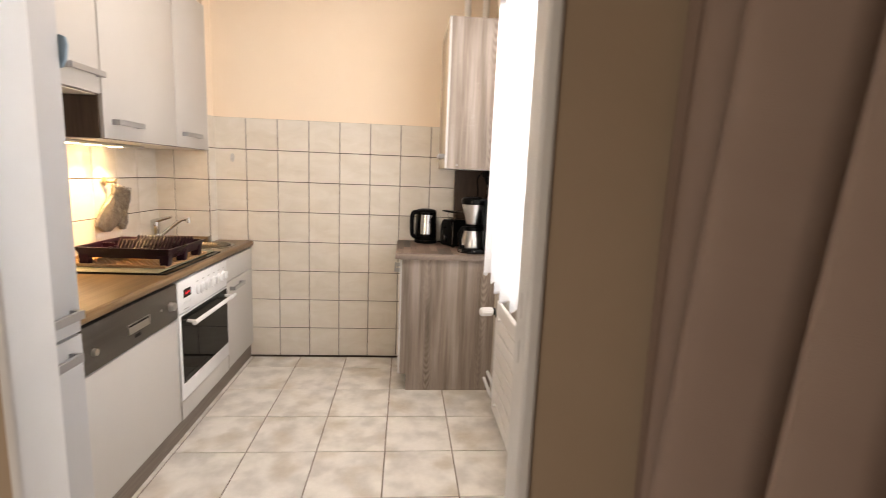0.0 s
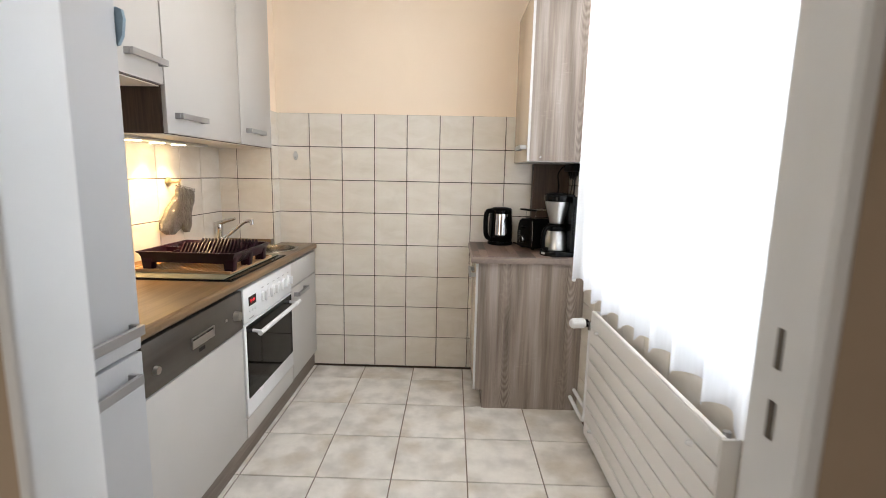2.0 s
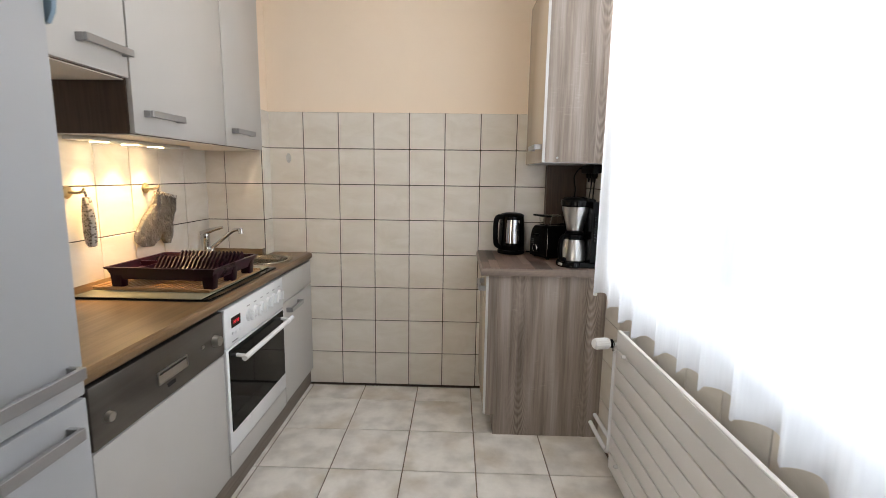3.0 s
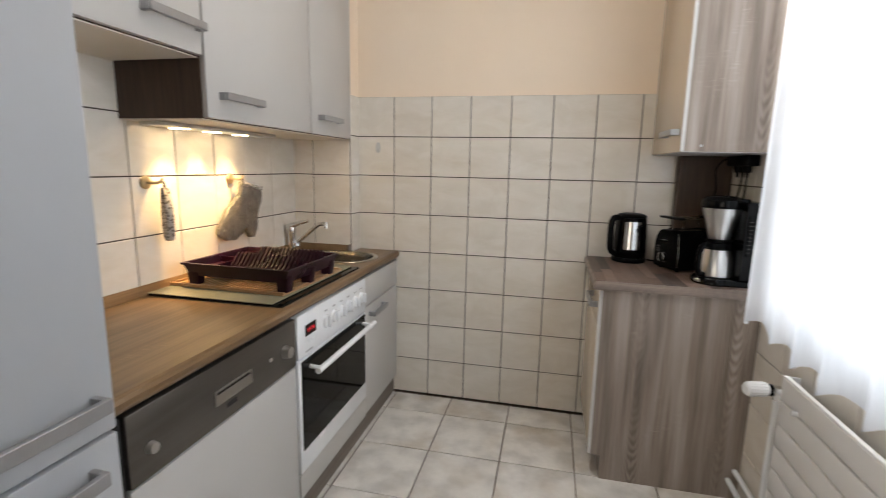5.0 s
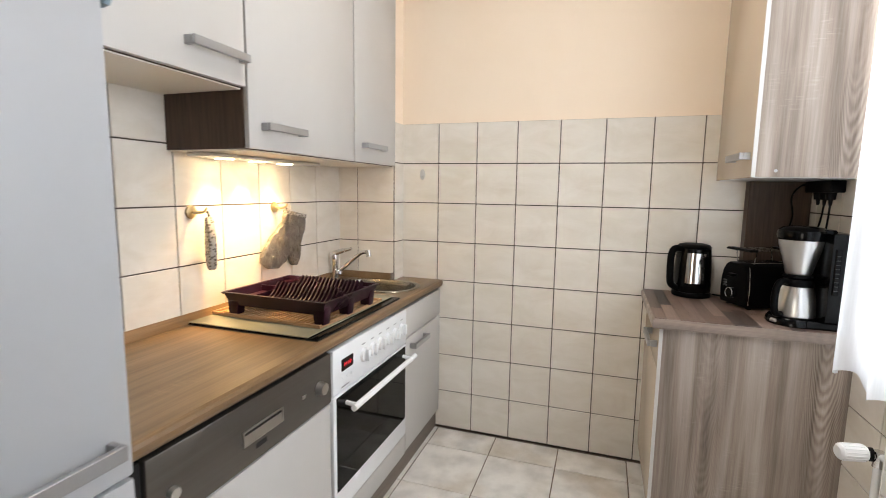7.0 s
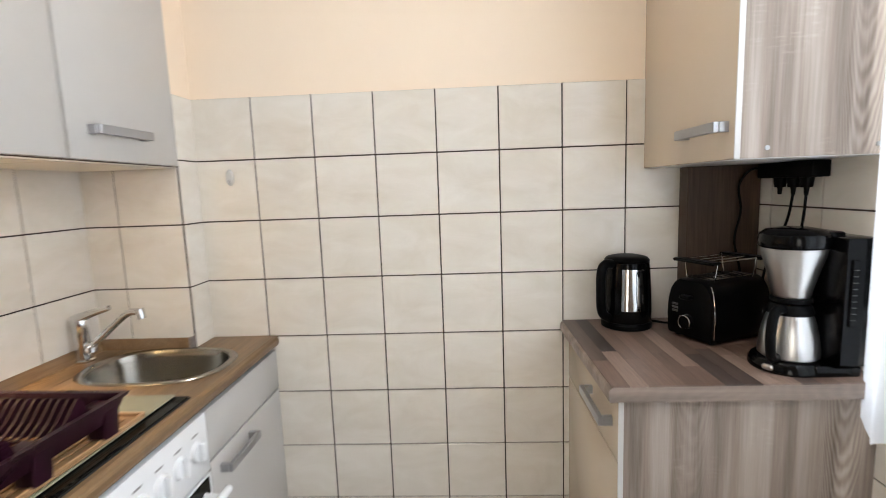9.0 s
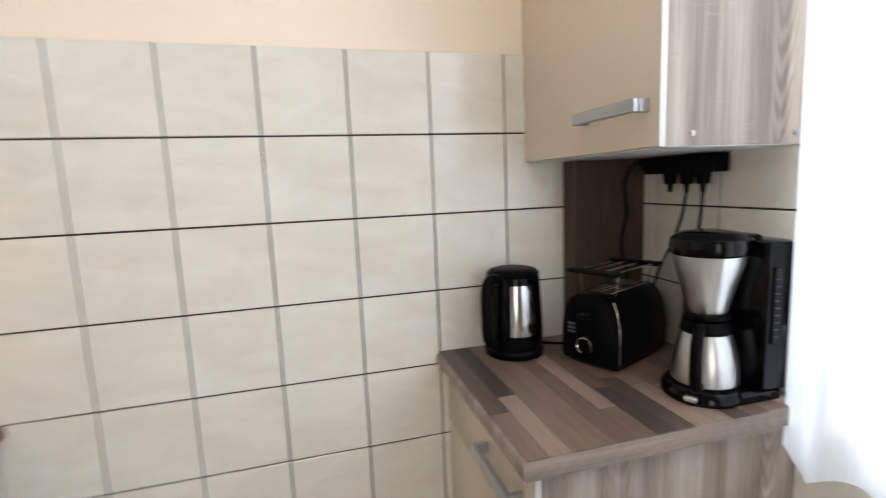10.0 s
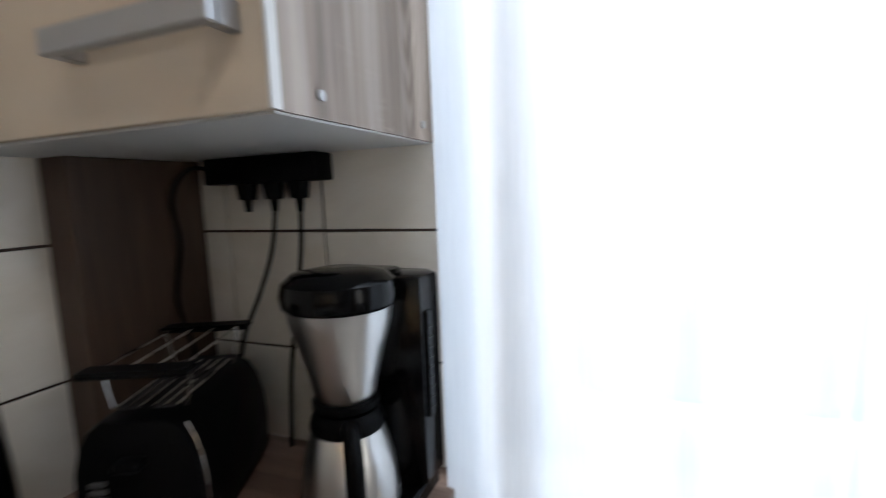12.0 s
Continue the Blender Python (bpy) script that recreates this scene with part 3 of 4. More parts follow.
bmesh.ops.remove_doubles(bmw, verts=bmw.verts, dist=1e-5)
part("board", bmw, TOPOAK, wt, smooth=False)
bmu = bmesh.new()
prism(bmu, [(XL, CT), (XL + 0.026, CT), (XL + 0.022, CT + 0.012), (XL + 0.012, CT + 0.034), (XL, CT + 0.036)], "y", -1.779, BOX_Y - 0.02)
prism(bmu, [(BOX_Y, CT), (BOX_Y - 0.026, CT), (BOX_Y - 0.022, CT + 0.012), (BOX_Y - 0.012, CT + 0.034), (BOX_Y, CT + 0.036)], "x", XL + 0.001, BOX_X - 0.006)
part("upstand", bmu, UPOAK, wt, smooth=False)
part("end_cap", boxed(BOX_X - 0.006, BOX_X + 0.004, BOX_Y - 0.03, BOX_Y, CT, CT + 0.038, 0.002), PLINTH, wt, "brown plastic end cap")

# sink bowl
sk = thing("sink", (SINK[0], SINK[1], CT), "stainless steel inset sink bowl in the worktop", "sink")
bms = bmesh.new()
prof = [(1.0, 0.001), (0.985, 0.0045), (0.90, 0.004), (0.875, 0.0), (0.85, -0.02), (0.80, -0.11), (0.70, -0.145), (0.45, -0.152), (0.12, -0.156)]
rings = []
for s, dz in prof:
    rings.append([bms.verts.new((x, y, CT + dz)) for x, y in ring_outline(48, SINK[0], SINK[1], SINK[2] * s, SINK[3] * s)])
for lo_, hi_ in zip(rings, rings[1:]):
    for k in range(48):
        bms.faces.new((lo_[k], lo_[(k + 1) % 48], hi_[(k + 1) % 48], hi_[k]))
bms.faces.new(rings[-1])
part("bowl", bms, SINKSTEEL, sk)
part("drain", lathe(bmesh.new(), (SINK[0], SINK[1], CT - 0.157), [(0.03, 0.001), (0.035, 0.004), (0.02, 0.005)], 24), CHROME, sk)

# ---- wall cabinets ----
UX, UZ0, UZ1 = -0.195, 1.41, 2.27


def wall_cabinet(name, y0, y1, z0, z1, label, handle):
    t = thing(name, ((XL + UX) / 2, (y0 + y1) / 2, z0), label, "cabinet", "wall cabinets over the worktop")
    part("body", boxed(XL, UX - 0.019, y0 + 0.001, y1 - 0.001, z0, z1, 0.001), DARKOAK, t)
    d = part("door", boxed(UX - 0.018, UX, y0 + 0.003, y1 - 0.003, z0 + 0.002, z1 - 0.002, 0.002, 2), FRONT, t)
    bar_handle(d, UX, *handle)
    return t


wc = wall_cabinet("wall_cabinet", -1.172, -0.535, UZ0, UZ1, "greige wall cabinet with walnut side and spotlights below", (-1.115, -0.915, 1.482))
nc = wall_cabinet("wall_cabinet", -0.533, -0.117, UZ0, UZ1, "narrow greige wall cabinet with a bar handle", (-0.47, -0.275, 1.484))
part("underside", boxed(XL + 0.002, UX - 0.02, -1.170, -0.537, UZ0 - 0.004, UZ0 - 0.0005), CREAM, wc, "pale cabinet underside with warm bounced light in its colour")
part("underside", boxed(XL + 0.002, UX - 0.02, -0.531, -0.119, UZ0 - 0.004, UZ0 - 0.0005), CREAM, nc, "pale cabinet underside with warm bounced light in its colour")
hc = wall_cabinet("wall_cabinet", -1.782, -1.175, 1.585, UZ1, "shorter greige wall cabinet over the worktop with a pale underside", (-1.39, -1.19, 1.66))
part("underside", boxed(XL + 0.002, UX - 0.02, -1.780, -1.177, 1.581, 1.5845), CREAM, hc, "pale cabinet underside with warm bounced light in its colour")
lt = thing("undercabinet_light", (-0.42, -0.83, UZ0 - 0.02), "slim under-cabinet light with three glowing spots", "lamp")
part("housing", boxed(-0.475, -0.375, -1.14, -0.52, UZ0 - 0.018, UZ0 - 0.005, 0.004, 2), STEEL, lt)
for ly in LAMP_Y:
    part("spot", rod(bmesh.new(), (-0.44, ly, UZ0 - 0.0205), (-0.44, ly, UZ0 - 0.0175), 0.03, 24), LAMPGLASS, lt, "glowing warm glass disc")

# ---- east corner: base unit and wall cabinet ----
RT = 0.857
bc = thing("base_cabinet", (1.33, -0.26, 0), "base cabinet with grey oak side panel and beige gloss door", "cabinet")
part("side_panel", prism(bmesh.new(), [(1.085, 0.0), (XR - 0.002, 0.0), (XR - 0.002, RT - 0.039), (1.046, RT - 0.039), (1.046, 0.105), (1.085, 0.105)], "y", -0.535, -0.517), OAK, bc, smooth=False)
part("body", boxed(1.054, XR - 0.002, -0.516, -0.005, 0.105, RT - 0.039), EDGE, bc)
part("plinth", boxed(1.085, 1.10, -0.516, -0.005, 0.0, 0.104), OAK, bc)
bd = part("door", boxed(1.034, 1.0455, -0.532, -0.008, 0.11, 0.655, 0.002, 2), BEIGE, bc)
bdr = part("drawer_front", boxed(1.034, 1.0455, -0.532, -0.008, 0.659, 0.812, 0.002, 2), BEIGE, bc)
bar_handle(bdr, 1.034, -0.49, -0.30, 0.742, sign=-1)
part("edge_strip", boxed(1.0335, 1.0453, -0.536, -0.5325, 0.11, 0.812), EDGE, bc, "white door edge")

rw = thing("corner_worktop", (1.31, -0.28, RT - 0.038), "butcher-block laminate worktop in mixed brown strips", "worktop")
part("board", prism(bmesh.new(), [(1.006, RT - 0.034), (1.010, RT - 0.038), (XR - 0.002, RT - 0.038), (XR - 0.002, RT - 0.003), (1.016, RT - 0.003), (1.008, RT - 0.007), (1.006, RT - 0.012)], "y", -0.553, -0.001), OAKX, rw, "grey oak worktop board", smooth=False)

uc = thing("wall_cabinet", (1.45, -0.26, 1.352), "wall cabinet with grey oak side and beige gloss door", "cabinet")
part("body", boxed(1.288, XR - 0.001, -0.516, -0.002, 1.352, 2.185, 0.001), EDGE, uc)
part("side_panel", boxed(1.288, XR - 0.001, -0.520, -0.5165, 1.354, 2.185), OAK, uc, "grey oak side panel")
ud = part("door", boxed(1.275, 1.2875, -0.521, -0.004, 1.354, 2.183, 0.002, 2), BEIGE, uc)
part("edge_strip", boxed(1.2752, 1.2873, -0.5245, -0.5213, 1.354, 2.183), EDGE, ud, "white door edge")
bar_handle(ud, 1.275, -0.50, -0.305, 1.425, sign=-1)
for cx in (1.345, 1.575):
    part("cap", rod(bmesh.new(), (cx, -0.520, 1.375), (cx, -0.523, 1.375), 0.005, 14), HANDLE, uc, "round grey screw cap")
# the post takes the dark wood to paint in the corner's shade
solid("corner_post", boxed(1.388, XR - 0.012, -0.07, -0.011, RT + 0.001, 1.3515, 0.0015), DARKOAK, "grey oak filler post, its colour darkened for the shaded corner", "panel")

# ---- unseen ceiling lamp, added to fill the kitchen with light ----
cl = thing("fill_ceiling_lamp", (0.55, -1.25, TOP), "unseen flat dish lamp added on the ceiling as fill light", "lamp")
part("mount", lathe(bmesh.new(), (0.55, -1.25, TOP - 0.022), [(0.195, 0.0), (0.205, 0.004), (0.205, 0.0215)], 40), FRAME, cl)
part("diffuser", lathe(bmesh.new(), (0.55, -1.25, TOP), [(0.02, -0.075), (0.09, -0.073), (0.16, -0.062), (0.188, -0.045), (0.198, -0.0225)], 40), FILL_OPAL, cl, "glowing dish of the added fill lamp")

# ---- radiator ----
RADWHITE = cloudy("radiator_paint", [(0.3, (0.80, 0.79, 0.775)), (0.7, (0.84, 0.83, 0.815))], 3, 0.4, grain=200, bump_s=0.02)
# dark grey puts the shade of grooves and rear gap into the plate
RADSHADE = mat("radiator_shade", (0.16, 0.15, 0.14), 0.7)
ra = thing("radiator", (1.575, -1.455, 0.10), "white flat convector radiator with horizontal grooves under the window", "radiator")
RX, RY0, RY1, RZ0, RZ1 = 1.558, -1.938, -0.862, 0.050, 0.662
rows_r = 8
rh = (RZ1 - RZ0) / rows_r
for i in range(rows_r):
    part("panel", boxed(RX, RX + 0.012, RY0 + 0.004, RY1 - 0.004, RZ0 + i * rh + 0.003, RZ0 + (i + 1) * rh - 0.003, 0.003, 2), RADWHITE, ra)
part("back_plate", boxed(RX + 0.014, RX + 0.046, RY0 + 0.012, RY1 - 0.012, RZ0, RZ1 - 0.04), RADSHADE, ra)
part("top_grille", boxed(RX + 0.001, RX + 0.016, RY0, RY1, RZ1 - 0.002, RZ1 + 0.004, 0.002), RADWHITE, ra)
part("side_cap", boxed(RX + 0.001, RX + 0.050, RY0 - 0.004, RY0 + 0.003, RZ0, RZ1, 0.002), RADWHITE, ra)
part("side_cap", boxed(RX + 0.001, RX + 0.050, RY1 - 0.003, RY1 + 0.004, RZ0, RZ1, 0.002), RADWHITE, ra)
for yy, zz in ((-0.966, 0.590), (-1.812, 0.575), (-0.966, 0.12), (-1.812, 0.12)):
    part("clip", rod(bmesh.new(), (RX + 0.001, yy, zz), (RX - 0.014, yy, zz), 0.009, 14, 0.006), WHITE, ra, "small white knob")
part("air_vent", rod(bmesh.new(), (RX + 0.022, RY0 + 0.014, RZ1 - 0.005), (RX + 0.022, RY0 + 0.014, RZ1 + 0.012), 0.010, 16), HANDLE, ra)

# ---- curtain ----
def curtain_mesh(y0, y1, z0, z1, x, depth, waves, ny, nz, seed):
    rng = random.Random(seed)
    ph = [rng.uniform(0, 6.28) for _ in range(6)]
    bm = bmesh.new()
    grid = []
    for j in range(nz + 1):
        v = j / nz
        row = []
        for i in range(ny + 1):
            u = i / ny
            a = u * waves * math.tau + 0.9 * math.sin(u * 9 + ph[0]) + 0.5 * math.sin(u * 23 + ph[1])
            amp = depth * (0.55 + 0.45 * (1 - v)) * (0.75 + 0.25 * math.sin(u * 17 + ph[2]))
            hem = (1 - v) * (0.016 * math.sin(a + 1.2) - 0.022 * u + 0.01 * math.sin(u * 11 + ph[3]))
            row.append(bm.verts.new((x + amp * math.sin(a) + 0.3 * amp * math.sin(2.1 * a + ph[4]), y0 + (y1 - y0) * u + 0.35 * amp * math.cos(a), z0 + (z1 - z0) * v + hem)))
        grid.append(row)
    for r0, r1 in zip(grid, grid[1:]):
        for i in range(ny):
            bm.faces.new((r0[i], r0[i + 1], r1[i + 1], r1[i]))
    return bm


cu = thing("sheer_curtain", (1.55, -1.4, 2.35), "white sheer voile curtain in soft folds before the window", "curtain")
part("cloth", curtain_mesh(-0.543, -2.34, 0.752, 2.36, 1.542, 0.027, 11.5, 420, 24, 4), SHEER, cu)
part("rail", boxed(1.515, 1.55, -2.38, -0.525, 2.36, 2.39, 0.004), WHITE, cu, "white curtain rail")

# ---- drape in the hall ----
DRAPE = cloudy("taupe_drape", [(0.3, (0.28, 0.205, 0.17)), (0.7, (0.325, 0.245, 0.205))], 3, 0.8, grain=500, bump_s=0.25)
bm_d = bmesh.new()
gd = []
for j in range(41):
    z_ = 0.03 + 2.4 * j / 40
    row = []
    for i in range(201):
        y_ = -2.574 - 1.0 * i / 200
        ridge = 1.425 + 0.078 * (z_ - 1.5) + 0.012 * math.sin(y_ * 19 + 0.8 * z_)
        a = (y_ + 2.78 - 0.012 * math.sin(1.7 * z_)) / 0.145 * math.tau
        x_ = ridge + 0.058 * (1 - math.cos(a)) + 0.006 * math.sin(2.3 * a + 1.5 * z_)
        k = min(1.0, max(0.0, (y_ + 2.70) / 0.115))
        k = k * k * (3 - 2 * k)
        row.append(bm_d.verts.new((x_ * (1 - k) + (1.462 + 0.004 * math.sin(4 * z_)) * k, y_, z_)))
    gd.append(row)
for r0, r1 in zip(gd, gd[1:]):
    for i in range(200):
        bm_d.faces.new((r0[i], r0[i + 1], r1[i + 1], r1[i]))
dp = thing("drape", (1.55, -3.1, 2.4), "heavy taupe fabric drape hanging in folds in the hall", "curtain")
part("cloth", bm_d, DRAPE, dp)
part("rod", rod(bmesh.new(), (1.53, -2.556, 2.445), (1.53, -4.0, 2.445), 0.014), HANDLE, dp)

# ---- butcher-block staves of the corner worktop ----
STAVE = mat("stave_wood", (0.2, 0.14, 0.1), 0.42)
oi_ = node(STAVE, "ShaderNodeObjectInfo")
tone_ = ramp(STAVE, oi_.outputs["Random"], [(0.0, (0.048, 0.036, 0.032)), (0.17, (0.12, 0.076, 0.057)), (0.6, (0.19, 0.124, 0.094)), (1.0, (0.27, 0.192, 0.15))])
gr_ = noise_tex(STAVE, coords(STAVE, (1, 0.05, 1), shuffle=20), 150, 4, 0.7, 0.4)
mm_ = STAVE.node_tree.nodes.new("ShaderNodeMix")
mm_.data_type, mm_.blend_type = "RGBA", "MULTIPLY"
mm_.inputs["Factor"].default_value = 0.55
wire(STAVE, tone_, mm_.inputs[6])
wire(STAVE, ramp(STAVE, gr_, [(0.3, (0.5, 0.48, 0.46)), (0.7, (1.2, 1.2, 1.2))]), mm_.inputs[7])
base(STAVE, mm_.outputs[2])
bump(STAVE, gr_, 0.1, 0.001)
rng = random.Random(11)
sx = 1.012
while sx < XR - 0.012:
    w_ = min(0.0415, XR - 0.003 - sx)
    sy = -0.5525
    first = True
    while sy < -0.003:
        l_ = rng.uniform(0.10, 0.24) if first else rng.uniform(0.22, 0.42)
        first = False
        e_ = min(sy + l_, -0.002)
        if -0.002 - e_ < 0.06:
            e_ = -0.002
        part("stave", boxed(sx + 0.0003, sx + w_ - 0.0003, sy + 0.0003, e_ - 0.0003, RT - 0.0028, RT), STAVE, rw, smooth=False)
        sy = e_
    sx += 0.0415

# ---- kettle ----
KX, KY = 1.198, -0.088
ke = thing("kettle", (KX, KY, RT), "black electric kettle with a steel water window band", "kettle")
part("base", lathe(bmesh.new(), (KX, KY, RT), [(0.070, 0.0), (0.076, 0.003), (0.077, 0.016), (0.073, 0.022)], 40), BLACK, ke)
kb = part("body", lathe(bmesh.new(), (KX, KY, RT + 0.0225), [(0.071, 0.0), (0.074, 0.004), (0.075, 0.03), (0.073, 0.10), (0.068, 0.175), (0.066, 0.186)], 40), GLOSSBLACK, ke)
part("lid", lathe(bmesh.new(), (KX, KY, RT + 0.209), [(0.066, 0.0), (0.067, 0.006), (0.060, 0.014), (0.040, 0.019), (0.01, 0.021)], 40), BLACK, ke)
# steel sheet set on the side that faces the room
bmk = bmesh.new()
rows_k = []
for j in range(9):
    v = j / 8
    r_ = 0.0765 - 0.0065 * v
    rows_k.append([bmk.verts.new((KX + r_ * math.cos(a_), KY + r_ * math.sin(a_), RT + 0.064 + 0.128 * v)) for a_ in [math.radians(d) for d in range(-119, -56, 3)]])
for r0, r1 in zip(rows_k, rows_k[1:]):
    for i in range(len(r0) - 1):
        bmk.faces.new((r0[i], r0[i + 1], r1[i + 1], r1[i]))
part("steel_sheet", bmk, CHROME, kb, "polished steel sheet")
hd = Vector((-0.86, -0.50, 0)).normalized()
hb = Vector((KX, KY, RT))
bmh2 = tube(bmesh.new(), [hb + hd * 0.060 + Vector((0, 0, 0.205)), hb + hd * 0.092 + Vector((0, 0, 0.207)), hb + hd * 0.108 + Vector((0, 0, 0.185)), hb + hd * 0.110 + Vector((0, 0, 0.12)), hb + hd * 0.104 + Vector((0, 0, 0.06)), hb + hd * 0.072 + Vector((0, 0, 0.035))], 0.0145, 12)
part("handle", bmh2, BLACK, ke)
part("spout", prism(bmesh.new(), [(KX + 0.045, KY + 0.0), (KX + 0.072, KY + 0.030), (KX + 0.035, KY + 0.045)], "z", RT + 0.175, RT + 0.207, 0.004), GLOSSBLACK, ke)

# ---- toaster with bun rack ----
TC, TD = Vector((1.428, -0.195, RT)), Vector((0.912, 0.41, 0)).normalized()
TN = Vector((-TD.y, TD.x, 0))
TM = Matrix(((TD.x, TN.x, 0, TC.x), (TD.y, TN.y, 0, TC.y), (0, 0, 1, TC.z), (0, 0, 0, 1)))


def turned(bm, m):
    bmesh.ops.transform(bm, matrix=m, verts=bm.verts)
    return bm


GREYMARK = mat("grey_print", (0.06, 0.06, 0.06), 0.5)
to = thing("toaster", tuple(TC), "black two-slot toaster with a wire bun rack on top", "toaster")
half_t = [(0.070, 0.008), (0.076, 0.02), (0.078, 0.07), (0.075, 0.110), (0.067, 0.141), (0.054, 0.162), (0.037, 0.174)]
prof_t = half_t + [(-u, v) for u, v in reversed(half_t)]
tb = part("body", turned(prism(bmesh.new(), prof_t, "x", -0.118, 0.118, 0.008), TM), BLACK, to)
part("slot", turned(boxed(-0.085, 0.085, -0.034, -0.010, 0.172, 0.1755), TM), GAP, tb, "dark bread slot")
part("slot", turned(boxed(-0.085, 0.085, 0.010, 0.034, 0.172, 0.1755), TM), GAP, tb, "dark bread slot")
for yy in (-0.036, -0.022, -0.008, 0.008, 0.022, 0.036):
    part("grill_wire", turned(rod(bmesh.new(), (-0.082, yy, 0.1765), (0.082, yy, 0.1765), 0.0016, 6), TM), CHROME, tb, "thin chrome wire")
part("dial", turned(rod(bmesh.new(), (-0.117, 0.0, 0.055), (-0.134, 0.0, 0.055), 0.021, 24, 0.018), TM), BLACK, to)
bmr = bmesh.new()
tube(bmr, [(-0.1355, 0.0195 * math.cos(a), 0.055 + 0.0195 * math.sin(a)) for a in [k * math.tau / 16 for k in range(-3, 10)]], 0.0016, 6, 2)
part("dial_ring", turned(bmr, TM), CHROME, to, "bright half ring round the dial")
part("lever", turned(boxed(-0.140, -0.117, -0.016, 0.016, 0.120, 0.132, 0.003), TM), BLACK, to)
for zz in (0.078, 0.088, 0.098):
    part("button", turned(boxed(-0.121, -0.117, 0.036, 0.056, zz - 0.003, zz + 0.003, 0.001), TM), GREYMARK, to)
bme = bmesh.new()
tube(bme, [(-0.110, -0.0765, 0.02), (-0.111, -0.079, 0.07), (-0.110, -0.076, 0.11), (-0.106, -0.068, 0.141), (-0.100, -0.055, 0.162)], 0.0015, 6, 6)
part("trim", turned(bme, TM), CHROME, to, "thin silver trim line")
rk = part("rack_bar", turned(boxed(-0.112, -0.078, -0.068, 0.068, 0.222, 0.231, 0.004), TM), BLACK, to)
part("rack_bar", turned(boxed(0.078, 0.112, -0.068, 0.068, 0.222, 0.231, 0.004), TM), BLACK, to)
for xx in (-0.075, 0.075):
    for q in (-1, 1):
        part("wire_leg", turned(tube(bmesh.new(), [(xx, q * 0.054, 0.230), (xx, q * 0.050, 0.200), (xx, q * 0.044, 0.172)], 0.0018, 6, 3), TM), CHROME, rk, "chrome wire leg")
for yy in (-0.050, -0.017, 0.017, 0.050):
    part("wire", turned(rod(bmesh.new(), (-0.080, yy, 0.227), (0.080, yy, 0.227), 0.0018, 6), TM), CHROME, rk, "chrome wire")
for sx_, sy_ in ((-0.09, -0.055), (0.09, -0.055), (-0.09, 0.055), (0.09, 0.055)):
    part("foot", turned(rod(bmesh.new(), (sx_, sy_, 0.0), (sx_, sy_, 0.009), 0.01, 12), TM), GAP, to)

# ---- filter coffee maker with thermal jug ----
CX, CY = 1.463, -0.446
co = thing("coffee_maker", (1.49, -0.45, RT), "black and steel filter coffee maker with a thermal jug", "coffee maker")
bmb = bmesh.new()
lathe(bmb, (CX - 0.004, CY, RT), [(0.076, 0.0), (0.079, 0.004), (0.078, 0.018), (0.072, 0.026), (0.06, 0.028)], 40)
box(bmb, CX + 0.01, 1.575, -0.525, -0.390, RT, RT + 0.026, 0.004)
part("base", bmb, GLOSSBLACK, co)
part("switch", turned(boxed(-0.012, 0.012, -0.012, 0.0, -0.006, 0.006, 0.003), Matrix.Translation((CX - 0.066, CY - 0.038, RT + 0.014)) @ Matrix.Rotation(radians(-58), 4, "Z")), STEEL, co, "oval steel switch")
tw = part("tower", prism(bmesh.new(), [(1.512, -0.505), (1.522, -0.530), (1.572, -0.533), (1.590, -0.515), (1.590, -0.405), (1.572, -0.388), (1.522, -0.388), (1.512, -0.405)], "z", RT + 0.0265, RT + 0.318, 0.006), GLOSSBLACK, co, "black water tank tower")
part("gauge", boxed(1.530, 1.546, -0.535, -0.5305, RT + 0.12, RT + 0.27, 0.002), GLOSSBLACK, tw, "glossy water level strip")
for k in range(9):
    part("mark", boxed(1.533, 1.543, -0.5362, -0.5352, RT + 0.135 + k * 0.014, RT + 0.1365 + k * 0.014), GREYMARK, tw, "small grey level mark")
part("funnel", lathe(bmesh.new(), (CX, CY, RT + 0.172), [(0.036, 0.0), (0.039, 0.006), (0.044, 0.03), (0.054, 0.068), (0.063, 0.098), (0.066, 0.118)], 48), STEEL, co, "brushed steel filter funnel")
part("collar", lathe(bmesh.new(), (CX, CY, RT + 0.160), [(0.034, 0.0), (0.043, 0.002), (0.043, 0.010), (0.038, 0.0115)], 40), BLACK, co)
bml = bmesh.new()
lathe(bml, (CX, CY, RT + 0.2905), [(0.067, 0.0), (0.071, 0.004), (0.073, 0.018), (0.070, 0.032), (0.058, 0.042), (0.03, 0.047)], 48)
box(bml, CX + 0.02, 1.545, -0.495, -0.400, RT + 0.300, RT + 0.329, 0.007, 2)
part("lid", bml, GLOSSBLACK, co)
jug = part("jug", lathe(bmesh.new(), (CX, CY, RT + 0.0285), [(0.058, 0.0), (0.063, 0.004), (0.063, 0.02), (0.059, 0.055), (0.052, 0.085), (0.046, 0.104)], 48), STEEL, co, "brushed steel thermal jug")
part("jug_lid", lathe(bmesh.new(), (CX, CY, RT + 0.1325), [(0.047, 0.0), (0.048, 0.006), (0.045, 0.016), (0.040, 0.024), (0.02, 0.026)], 40), BLACK, jug, "black jug lid")
jd = Vector((-0.80, -0.60, 0)).normalized()
jb = Vector((CX, CY, RT))
